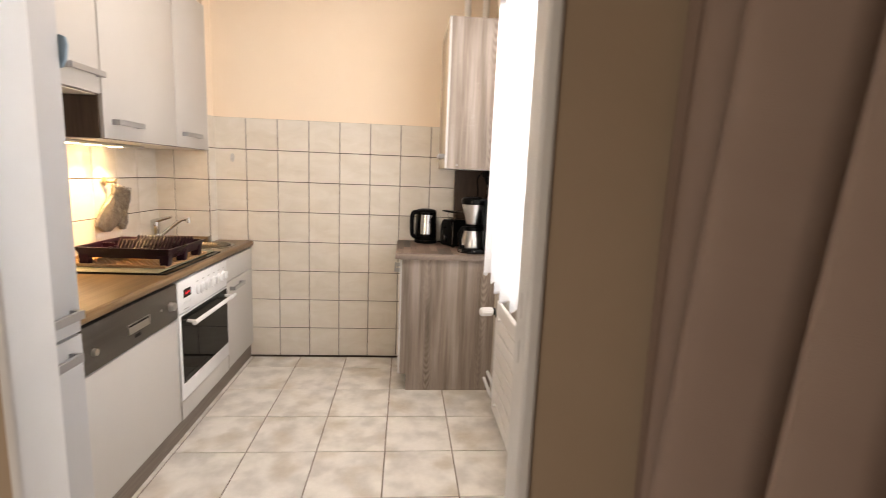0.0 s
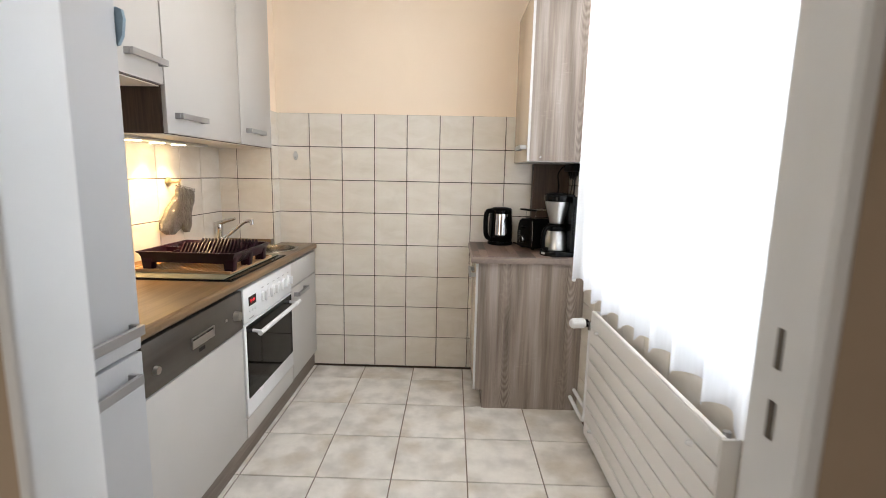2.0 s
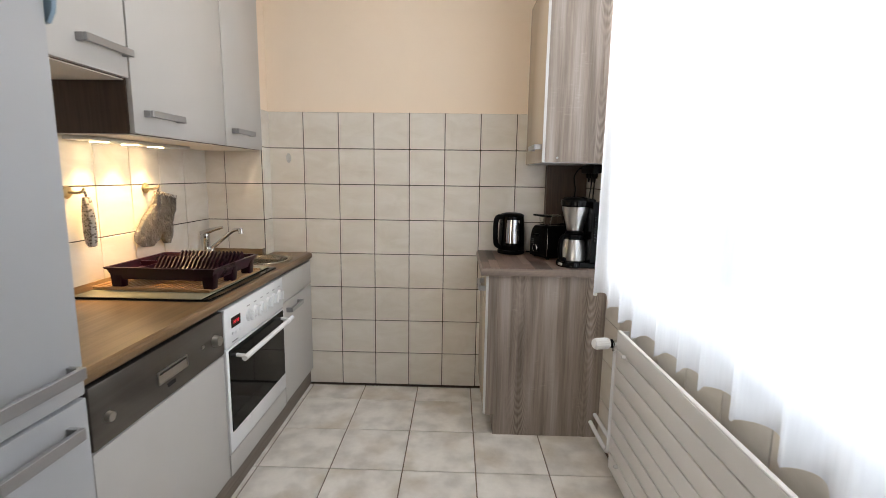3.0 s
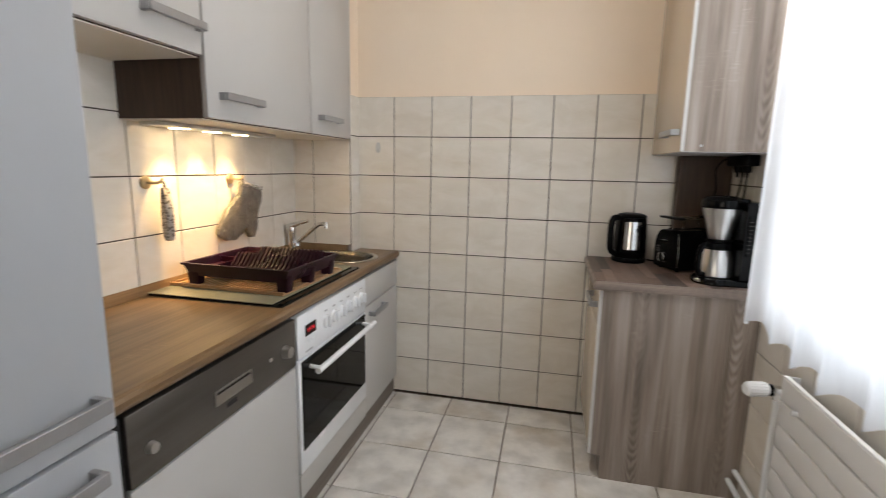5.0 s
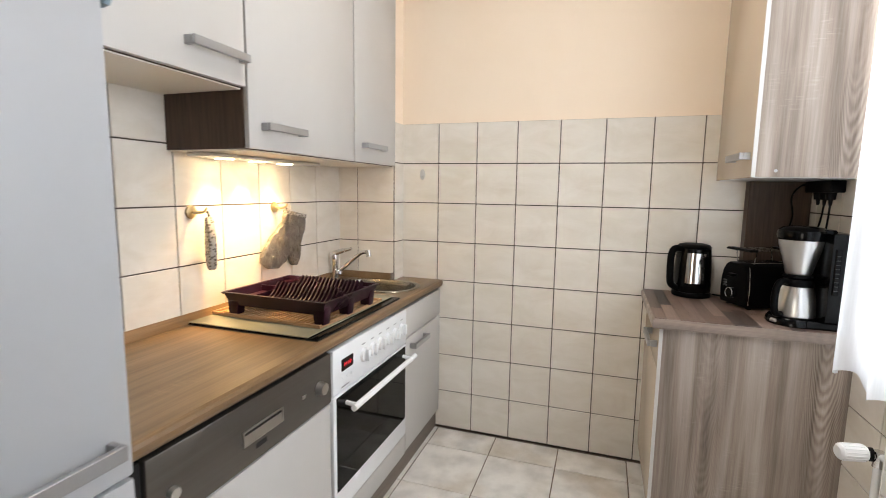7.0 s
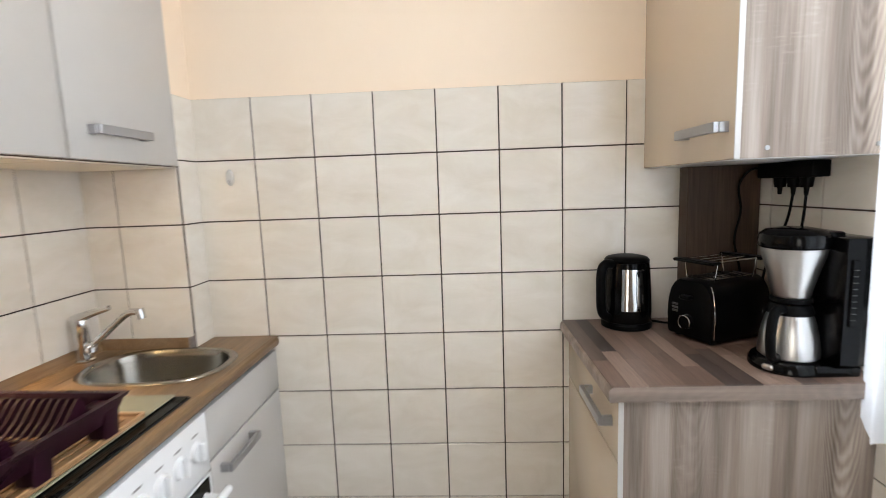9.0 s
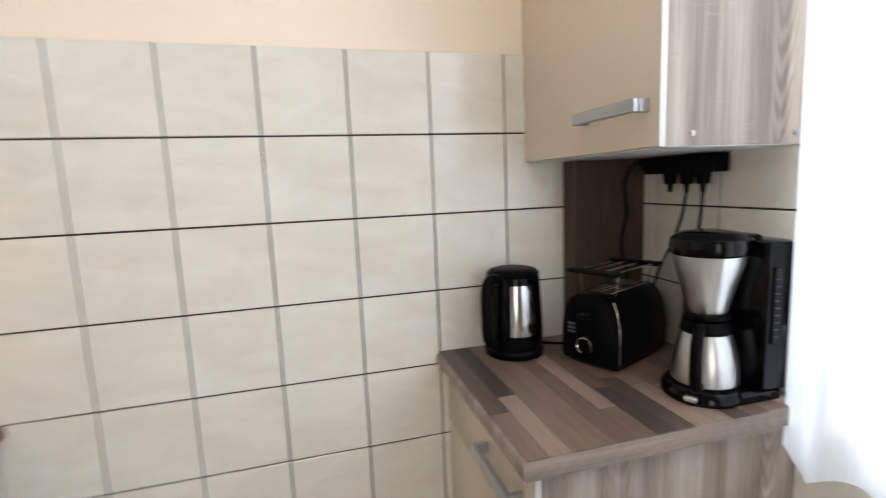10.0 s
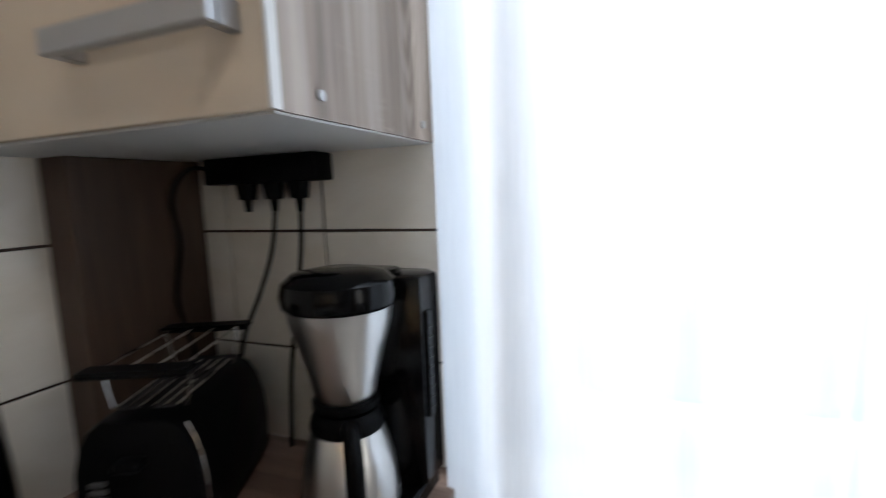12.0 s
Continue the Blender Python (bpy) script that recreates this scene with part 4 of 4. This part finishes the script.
part("jug_handle", tube(bmesh.new(), [jb + jd * 0.046 + Vector((0, 0, 0.148)), jb + jd * 0.074 + Vector((0, 0, 0.150)), jb + jd * 0.094 + Vector((0, 0, 0.132)), jb + jd * 0.100 + Vector((0, 0, 0.09)), jb + jd * 0.092 + Vector((0, 0, 0.045)), jb + jd * 0.066 + Vector((0, 0, 0.036))], 0.011, 12), BLACK, jug, "black plastic handle")

# ---- power strip and cables under the wall cabinet ----
ps = thing("power_strip", (1.59, -0.235, 1.33), "black power strip under the wall cabinet with hanging cables", "power strip")
part("housing", boxed(1.562, XR - 0.0115, -0.350, -0.125, 1.308, 1.3505, 0.004, 2), BLACK, ps)
for py_ in (-0.300, -0.250, -0.195):
    part("plug", rod(rod(bmesh.new(), (1.585, py_, 1.309), (1.585, py_, 1.282), 0.017, 16, 0.014), (1.585, py_, 1.282), (1.585, py_, 1.262), 0.007, 10, 0.005), BLACK, ps)
part("cable", tube(bmesh.new(), [(1.585, -0.300, 1.265), (1.584, -0.296, 1.20), (1.582, -0.280, 1.10), (1.58, -0.262, 1.00), (1.585, -0.25, 0.92), (1.58, -0.25, RT + 0.005)], 0.0035, 8), BLACK, ps)
part("cable", tube(bmesh.new(), [(1.585, -0.250, 1.265), (1.582, -0.240, 1.20), (1.575, -0.215, 1.13), (1.568, -0.182, 1.06), (1.570, -0.16, 1.00), (1.59, -0.12, 0.93), (1.56, -0.10, RT + 0.006)], 0.0035, 8), BLACK, ps)
part("cable", tube(bmesh.new(), [(1.585, -0.126, 1.335), (1.560, -0.098, 1.335), (1.535, -0.084, 1.29), (1.545, -0.080, 1.21), (1.530, -0.079, 1.12), (1.550, -0.080, 1.02), (1.54, -0.082, 0.93), (1.535, -0.085, RT + 0.005)], 0.0035, 8), BLACK, ps)
part("cable", tube(bmesh.new(), [(1.285, -0.066, RT + 0.008), (1.33, -0.085, RT + 0.005), (1.40, -0.092, RT + 0.005), (1.50, -0.09, RT + 0.005)], 0.0035, 8), BLACK, ps)

# ---- radiator valve and pipes ----
va = thing("radiator_valve", (1.57, -0.80, 0.585), "white thermostatic radiator valve head on a painted pipe", "valve")
part("head", turned(lathe(bmesh.new(), (0, 0, 0), [(0.020, 0.0), (0.0225, 0.004), (0.024, 0.03), (0.0225, 0.066), (0.016, 0.072)], 20), Matrix.Translation((1.548, -0.795, 0.585)) @ Matrix.Rotation(radians(-90), 4, "Y") @ Matrix.Rotation(radians(12), 4, "X")), WHITE, va)
HEAD_M = Matrix.Translation((1.548, -0.795, 0.585)) @ Matrix.Rotation(radians(-90), 4, "Y") @ Matrix.Rotation(radians(12), 4, "X")
for k in range(16):
    c_, s_ = math.cos(k * math.tau / 16), math.sin(k * math.tau / 16)
    part("rib", turned(rod(bmesh.new(), (0.0228 * c_, 0.0228 * s_, 0.008), (0.0222 * c_, 0.0222 * s_, 0.062), 0.0022, 6), HEAD_M), WHITE, va)
part("ring", rod(bmesh.new(), (1.549, -0.796, 0.585), (1.563, -0.798, 0.585), 0.019, 18), BLACK, va, "black ring")
part("body", rod(rod(bmesh.new(), (1.562, -0.80, 0.585), (1.590, -0.80, 0.585), 0.013, 14), (1.576, -0.805, 0.60), (1.576, -0.805, 0.555), 0.014, 14), CHROME, va, "nickel valve body")
part("pipe", rod(bmesh.new(), (1.578, -0.80, 0.588), (1.578, -0.862, 0.592), 0.010, 14), WHITE, va)
part("pipe", tube(bmesh.new(), [(1.576, -0.805, 0.556), (1.576, -0.805, 0.30), (1.576, -0.805, 0.13), (1.574, -0.795, 0.088), (1.572, -0.76, 0.078), (1.570, -0.65, 0.080), (1.570, -0.54, 0.082)], 0.0105, 12), WHITE, va)
part("pipe", tube(bmesh.new(), [(1.590, -0.865, 0.135), (1.590, -0.83, 0.132), (1.590, -0.70, 0.125), (1.590, -0.54, 0.122)], 0.0105, 12), WHITE, va)
for xx in (1.425, 1.545):
    solid("heating_pipe", rod(bmesh.new(), (xx, -0.035, 2.1875), (xx, -0.035, TOP - 0.001), 0.022, 18), CEIL, "painted heating pipe running up to the ceiling", "pipe", "pipes in the corner")

# ---- glass plate, drip tray and dish rack on the worktop ----
PLATE = cloudy("frosted_glass_plate", [(0.3, (0.25, 0.24, 0.17)), (0.7, (0.30, 0.29, 0.21))], 6, 0.13, grain=80, bump_s=0.02)
gp = thing("glass_plate", (-0.25, -0.82, CT), "pale green-tinted glass hob cover plate on the worktop", "hob cover")
part("plate", boxed(-0.500, -0.026, -1.1405, -0.512, CT + 0.0085, CT + 0.0122, 0.001), PLATE, gp)
for xx, yy in ((-0.485, -1.12), (-0.045, -1.12), (-0.485, -0.53), (-0.045, -0.53)):
    part("foot", rod(bmesh.new(), (xx, yy, CT + 0.0062), (xx, yy, CT + 0.0088), 0.010, 14), GAP, gp)
hb_ = thing("ceramic_hob", (-0.25, -0.82, CT), "black glass ceramic hob set in the worktop", "hob")
part("glass", boxed(-0.503, 0.004, -1.136, -0.508, CT + 0.002, CT + 0.0062, 0.001), OVENGLASS, hb_)
part("rim", boxed(-0.506, 0.007, -1.139, -0.505, CT + 0.0002, CT + 0.0028, 0.001), GAP, hb_, "dark hob rim")
TRAYM = cloudy("brown_tray_plastic", [(0.3, (0.36, 0.205, 0.095)), (0.7, (0.43, 0.25, 0.12))], 5, 0.35, grain=150, bump_s=0.03)
PLUM = cloudy("plum_plastic", [(0.3, (0.016, 0.0035, 0.0085)), (0.7, (0.024, 0.0055, 0.013))], 6, 0.28, grain=150, bump_s=0.03)
PLATE.node_tree.nodes["Principled BSDF"].inputs["Specular IOR Level"].default_value = 0.6
PLUM.node_tree.nodes["Principled BSDF"].inputs["Specular IOR Level"].default_value = 0.16
tz = CT + 0.0125
dt = thing("drip_tray", (-0.26, -0.83, tz), "brown ribbed plastic drip tray under the dish rack", "tray")
TRM = Matrix.Translation((-0.262, -0.832, tz)) @ Matrix.Rotation(radians(-2.0), 4, "Z")
bmt2 = boxed(-0.232, 0.232, -0.215, 0.215, 0.0, 0.005, 0.002)
for a in ((-0.232, 0.232, -0.215, -0.207), (-0.232, 0.232, 0.207, 0.215), (-0.232, -0.224, -0.207, 0.207), (0.224, 0.232, -0.207, 0.207)):
    box(bmt2, *a, 0.004, 0.013, 0.002)
tray = part("pan", turned(bmt2, TRM), TRAYM, dt)
for i in range(22):
    x_ = -0.200 + i * 0.019
    part("rib", turned(boxed(x_ - 0.004, x_ + 0.004, -0.190, 0.190, 0.0045, 0.0095, 0.0015), TRM), TRAYM, dt)

R0 = tz + 0.010
dk = thing("dish_rack", (-0.225, -0.87, R0), "empty plum plastic dish rack with plate prongs and cutlery bins", "dish rack")
RM = Matrix.Translation((-0.225, -0.870, R0)) @ Matrix.Rotation(radians(-1.5), 4, "Z") @ Matrix.Diagonal((0.955, 0.955, 0.92, 1))
bmd = bmesh.new()


def frustum_wall(bm, x0, x1, y0, y1, z0, z1, flare, thick):
    """A tray's four slanted walls."""
    def loop(dx, z):
        return [bm.verts.new((x, y, z)) for x, y in ((x0 - dx, y0 - dx), (x1 + dx, y0 - dx), (x1 + dx, y1 + dx), (x0 - dx, y1 + dx))]
    a, b, c, d = loop(0, z0), loop(flare, z1), loop(flare - thick, z1), loop(-thick, z0)
    for p, q in ((a, b), (b, c), (c, d), (d, a)):
        for i in range(4):
            bm.faces.new((p[i], p[(i + 1) % 4], q[(i + 1) % 4], q[i]))


frustum_wall(bmd, -0.200, 0.205, -0.172, 0.172, 0.034, 0.086, 0.018, 0.004)
part("basket", turned(bmd, RM), PLUM, dk)
bmd = bmesh.new()
frustum_wall(bmd, -0.220, 0.225, -0.192, 0.192, 0.079, 0.087, 0.003, 0.012)
part("rim", turned(bmd, RM), PLUM, dk)
bmd = bmesh.new()
for i in range(15):
    box(bmd, -0.198, 0.203, -0.165 + i * 0.0235 - 0.003, -0.165 + i * 0.0235 + 0.003, 0.048, 0.053)
for xx in (-0.2, -0.09, 0.05, 0.2):
    box(bmd, xx - 0.004, xx + 0.004, -0.172, 0.172, 0.0475, 0.0525)
part("floor_grid", turned(bmd, RM), PLUM, dk)
part("divider", turned(boxed(-0.094, -0.089, -0.176, 0.176, 0.050, 0.082, 0.001), RM), PLUM, dk)
part("divider", turned(boxed(-0.206, -0.095, -0.002, 0.003, 0.050, 0.080, 0.001), RM), PLUM, dk)
part("bin_floor", turned(boxed(-0.200, -0.095, -0.172, 0.172, 0.0532, 0.056), RM), PLUM, dk)
for yr in (-0.065, 0.085):
    part("prong_bar", turned(boxed(-0.088, 0.205, yr - 0.009, yr + 0.007, 0.052, 0.060, 0.002), RM), PLUM, dk)
    for i in range(17):
        xp = -0.080 + i * 0.0172
        bmp = prism(bmesh.new(), [(yr - 0.046, 0.059), (yr + 0.030, 0.059), (yr + 0.035, 0.077), (yr + 0.025, 0.108), (yr + 0.016, 0.114), (yr + 0.006, 0.106), (yr - 0.018, 0.079)], "x", xp - 0.0024, xp + 0.0024)
        part("prong", turned(bmp, RM), PLUM, dk, smooth=False)
for xx, yy in ((-0.185, -0.158), (0.190, -0.158), (-0.185, 0.158), (0.190, 0.158), (0.190, 0.0)):
    part("leg", turned(prism(bmesh.new(), [(xx - 0.020, 0.0), (xx + 0.018, 0.0), (xx + 0.026, 0.072), (xx - 0.028, 0.072)], "y", yy - 0.020, yy + 0.020, 0.003), RM), PLUM, dk)

# ---- tap ----
tp = thing("tap", (-0.486, -0.232, CT), "chrome single-lever kitchen tap with a slim raised spout", "tap")
AX, AY = -0.486, -0.232
part("body", lathe(bmesh.new(), (AX, AY, CT + 0.0005), [(0.026, 0.0), (0.027, 0.006), (0.022, 0.010), (0.0215, 0.05), (0.0235, 0.100), (0.0245, 0.118), (0.022, 0.132), (0.012, 0.140)], 28), CHROME, tp)
part("lever", tube(bmesh.new(), [(AX - 0.016, AY, CT + 0.128), (AX + 0.006, AY - 0.002, CT + 0.139), (AX + 0.05, AY - 0.004, CT + 0.154), (AX + 0.102, AY - 0.006, CT + 0.168)], lambda u: 0.0185 - 0.0105 * u, 14), CHROME, tp)
part("spout", tube(bmesh.new(), [(AX + 0.010, AY, CT + 0.036), (AX + 0.05, AY - 0.004, CT + 0.064), (AX + 0.115, AY - 0.010, CT + 0.116), (AX + 0.155, AY - 0.014, CT + 0.146), (AX + 0.178, AY - 0.016, CT + 0.156), (AX + 0.205, AY - 0.019, CT + 0.157)], 0.0102, 14), CHROME, tp)
part("nozzle", rod(bmesh.new(), (AX + 0.204, AY - 0.019, CT + 0.166), (AX + 0.209, AY - 0.020, CT + 0.136), 0.0125, 18), CHROME, tp)
part("aerator_knob", lathe(bmesh.new(), (AX + 0.035, AY - 0.012, CT + 0.030), [(0.010, 0.0), (0.017, 0.006), (0.015, 0.02), (0.006, 0.026)], 20), CHROME, tp)

# ---- hooks, pot holder, oven mitt ----
BRASS = mat("satin_brass", (0.62, 0.50, 0.30), 0.28, 0.9)


def wall_hook(y, z):
    h = thing("wall_hook", (XL + 0.012, y, z), "round satin metal towel hook on the tiled wall", "hook", "towel hooks")
    part("rosette", turned(lathe(bmesh.new(), (0, 0, 0), [(0.022, 0.0), (0.0235, 0.003), (0.021, 0.008), (0.012, 0.011)], 24), Matrix.Translation((XL + 0.0102, y, z)) @ Matrix.Rotation(radians(90), 4, "Y")), BRASS, h)
    part("arm", tube(bmesh.new(), [(XL + 0.018, y, z), (XL + 0.045, y + 0.004, z - 0.002), (XL + 0.060, y + 0.012, z + 0.002), (XL + 0.064, y + 0.020, z + 0.014)], 0.005, 10), BRASS, h)
    return h


wall_hook(-1.092, 1.208)
wall_hook(-0.655, 1.212)


def checked_cloth(name, dark, light, scale):
    m = mat(name, light, 0.85)
    v = coords(m, (1, 1, 1), (0, 0, 0))
    vo = node(m, "ShaderNodeTexVoronoi", Scale=scale)
    wire(m, v, vo.inputs["Vector"])
    base(m, ramp(m, vo.outputs["Distance"], [(0.25, dark), (0.42, dark), (0.48, light), (0.8, light)]))
    bump(m, noise_tex(m, v, 55, 4), 0.5, 0.004)
    return m


HOLDER = checked_cloth("patterned_cotton", (0.16, 0.14, 0.12), (0.44, 0.41, 0.37), 115)
MITT = cloudy("quilted_silver_cloth", [(0.3, (0.11, 0.097, 0.085)), (0.7, (0.22, 0.20, 0.18))], 30, 0.36, metal=0.4)
bump(MITT, noise_tex(MITT, coords(MITT, (1, 1, 1)), 42, 3, 0.6, 0.8), 1.0, 0.02)
pk = thing("pot_holder", (-0.49, -1.06, 1.18), "folded patterned cotton pot holder hanging from a hook", "pot holder")
bmo = prism(bmesh.new(), [(-0.010, 0.004), (0.010, 0.004), (0.020, -0.018), (0.030, -0.055), (0.035, -0.105), (0.034, -0.150), (0.024, -0.176), (0.004, -0.182), (-0.016, -0.172), (-0.028, -0.140), (-0.029, -0.090), (-0.023, -0.045), (-0.017, -0.015)], "y", -0.012, 0.012, 0.005)
part("cloth", turned(bmo, Matrix.Translation((-0.475, -1.055, 1.186)) @ Matrix.Rotation(radians(-28), 4, "Z")), HOLDER, pk)
part("loop", tube(bmesh.new(), [(-0.472, -1.056, 1.183), (-0.470, -1.062, 1.206), (-0.468, -1.074, 1.216), (-0.474, -1.064, 1.203), (-0.476, -1.054, 1.184)], 0.0022, 6), HOLDER, pk)
mt = thing("oven_mitt", (-0.50, -0.62, 1.17), "quilted silvery grey oven mitt hanging from a hook", "oven mitt")
outline_m = [(-0.607, 1.186), (-0.471, 1.162), (-0.482, 1.10), (-0.507, 1.04), (-0.522, 0.98), (-0.545, 0.947), (-0.575, 0.950), (-0.598, 0.998), (-0.622, 0.972), (-0.675, 0.950), (-0.735, 0.957), (-0.775, 0.985), (-0.770, 1.02), (-0.728, 1.07), (-0.665, 1.118), (-0.630, 1.15)]
bmm = bmesh.new()
prism(bmm, outline_m, "x", -0.511, -0.485, 0.009)
bmesh.ops.triangulate(bmm, faces=[f for f in bmm.faces if len(f.verts) > 4])
bmesh.ops.subdivide_edges(bmm, edges=bmm.edges, cuts=2, use_grid_fill=True)
for v_ in bmm.verts:
    k_ = noise.noise(v_.co * 28) * 0.006 + noise.noise(v_.co * 60) * 0.003
    v_.co.x = max(-0.517, v_.co.x + k_)
part("glove", bmm, MITT, mt)
part("cuff", turned(boxed(-0.015, 0.015, -0.070, 0.070, -0.009, 0.009, 0.004, 2), Matrix.Translation((-0.498, -0.539, 1.177)) @ Matrix.Rotation(radians(-10), 4, "X")), HOLDER, mt, "pale cuff binding")
part("loop", tube(bmesh.new(), [(-0.497, -0.603, 1.183), (-0.485, -0.618, 1.207), (-0.472, -0.640, 1.218), (-0.478, -0.622, 1.203), (-0.496, -0.598, 1.183)], 0.0025, 6), HOLDER, mt)

# ---- small things ----
hk = thing("adhesive_hook", (-0.088, -0.012, 1.374), "small pale adhesive hook on the tiled wall", "hook")
part("plate", turned(lathe(bmesh.new(), (0, 0, 0), [(0.0135, 0.0), (0.014, 0.002), (0.011, 0.006)], 20, 1.0, 2.0), Matrix.Translation((-0.088, -0.0102, 1.374)) @ Matrix.Rotation(radians(90), 4, "X")), EDGE, hk)
part("peg", tube(bmesh.new(), [(-0.088, -0.014, 1.366), (-0.088, -0.026, 1.358), (-0.088, -0.031, 1.366)], 0.004, 8), EDGE, hk, "small pale peg")
BLUE = cloudy("light_blue_plastic", [(0.3, (0.17, 0.26, 0.33)), (0.7, (0.22, 0.31, 0.38))], 20, 0.4)
mg = thing("fridge_magnet", (0.06, -1.778, 1.62), "light blue clip magnet on the fridge edge", "magnet")
part("clip", prism(bmesh.new(), [(0.045, 1.575), (0.060, 1.578), (0.072, 1.60), (0.078, 1.64), (0.074, 1.662), (0.060, 1.668), (0.045, 1.66)], "y", -1.7845, -1.772, 0.003), BLUE, mg)

# ---- tiles: each piece an object on a shared mesh ----
def tile_mesh(name, material, w, h, t, axis, bevel=0.0012):
    bm = bmesh.new()
    if axis == "y":
        box(bm, -w / 2, w / 2, -t, 0, -h / 2, h / 2)
    elif axis == "x":
        box(bm, 0, t, -w / 2, w / 2, -h / 2, h / 2)
    else:
        box(bm, -w / 2, w / 2, -h / 2, h / 2, -t, 0)
    bmesh.ops.bevel(bm, geom=list(bm.edges), offset=bevel, segments=1, affect="EDGES")
    return mesh_of(name, bm, material, False)


TILE_CACHE = {}


def lay(name, parent, axis, w, h, at, material, t=0.006, flip=1):
    key = (name, axis, round(w, 3), round(h, 3), flip)
    if key not in TILE_CACHE:
        TILE_CACHE[key] = tile_mesh(name, material, w, h, t * (flip if axis == "x" else 1), axis)
    ob = new(name, TILE_CACHE[key])
    ob.parent = parent
    ob.location = at
    return ob


JOINT = 0.0043


def tile_run(parent, axis, plane, lines, r0, r1, flip=1):
    """Wall tiles between upright joints at the given lines, rows r0 to r1."""
    for a, b in zip(lines, lines[1:]):
        w = abs(b - a) - JOINT
        if w < 0.01:
            continue
        for r in range(r0, r1):
            c, z = (a + b) / 2, ROW0 + (r + 0.5) * PITCH
            at = (c, plane, z) if axis == "y" else (plane, c, z)
            lay("tile", parent, axis, w, PITCH - JOINT, at, WTILE, flip=flip)


ZT = ROW0 + ROWS_UP * PITCH
n_bed = solid("tile_bed_north", boxed(BOX_X, XR, -0.004, 0.0, 0, ZT - 0.001), GROUT, "cream wall tiles with dark joints", "wall tiles", kind="structure")
tile_run(n_bed, "y", -0.004, [BOX_X] + [k * PITCH for k in range(0, 7)] + [1.421, XR], 0, ROWS_UP)
w_bed = solid("tile_bed_west", boxed(XL, XL + 0.004, -1.80, BOX_Y, 0.80, 1.62), GROUT, "cream wall tiles with dark joints", "wall tiles", kind="structure")
tile_run(w_bed, "x", XL + 0.004, [BOX_Y - 0.004] + [-0.337 - k * PITCH for k in range(0, 8)], 4, ROWS_UP)
c_bed = solid("tile_bed_casing", box(boxed(XL + 0.004, BOX_X + 0.004, BOX_Y - 0.004, BOX_Y, 0.80, ZT - 0.001), BOX_X, BOX_X + 0.004, BOX_Y, -0.004, 0.0, ZT - 0.001), GROUT, "cream wall tiles on the pipe casing", "wall tiles", kind="structure")
tile_run(c_bed, "y", BOX_Y - 0.004, [XL + 0.006, -0.412, BOX_X + 0.004], 4, ROWS_UP)
tile_run(c_bed, "x", BOX_X + 0.004, [BOX_Y - 0.004, -0.006], 0, ROWS_UP)
e_bed = solid("tile_bed_east", holed("x", XR - 0.004, XR, YD, 0.0, 0, ZT - 0.001, (WIN_Y0, WIN_Y1, WIN_Z0, ZT - 0.001)), GROUT, "cream wall tiles with dark joints under the window", "wall tiles", kind="structure")
lines_e = [-0.006, -0.120] + [-0.323 - k * PITCH for k in range(0, 11)]
tile_run(e_bed, "x", XR - 0.004, lines_e, 0, 4, -1)
tile_run(e_bed, "x", XR - 0.004, [y for y in lines_e if y > WIN_Y1 - 0.02], 4, ROWS_UP, -1)

floor_ob = bpy.data.objects["floor"]
for i in range(-2, 6):
    for j in range(-1, 8):
        x0, x1 = 0.345 - 0.3235 + i * 0.3225, 0.345 - 0.3235 + (i + 1) * 0.3225
        y1, y0 = -0.195 - j * 0.3305, -0.195 - (j + 1) * 0.3305
        x0, x1, y0, y1 = max(x0, XL), min(x1, XR - 0.01), max(y0, YD), min(y1, -0.012)
        if x1 - x0 > 0.03 and y1 - y0 > 0.03:
            lay("tile", floor_ob, "z", x1 - x0 - 0.005, y1 - y0 - 0.005, ((x0 + x1) / 2, (y0 + y1) / 2, 0.0), FTILE, t=0.006)
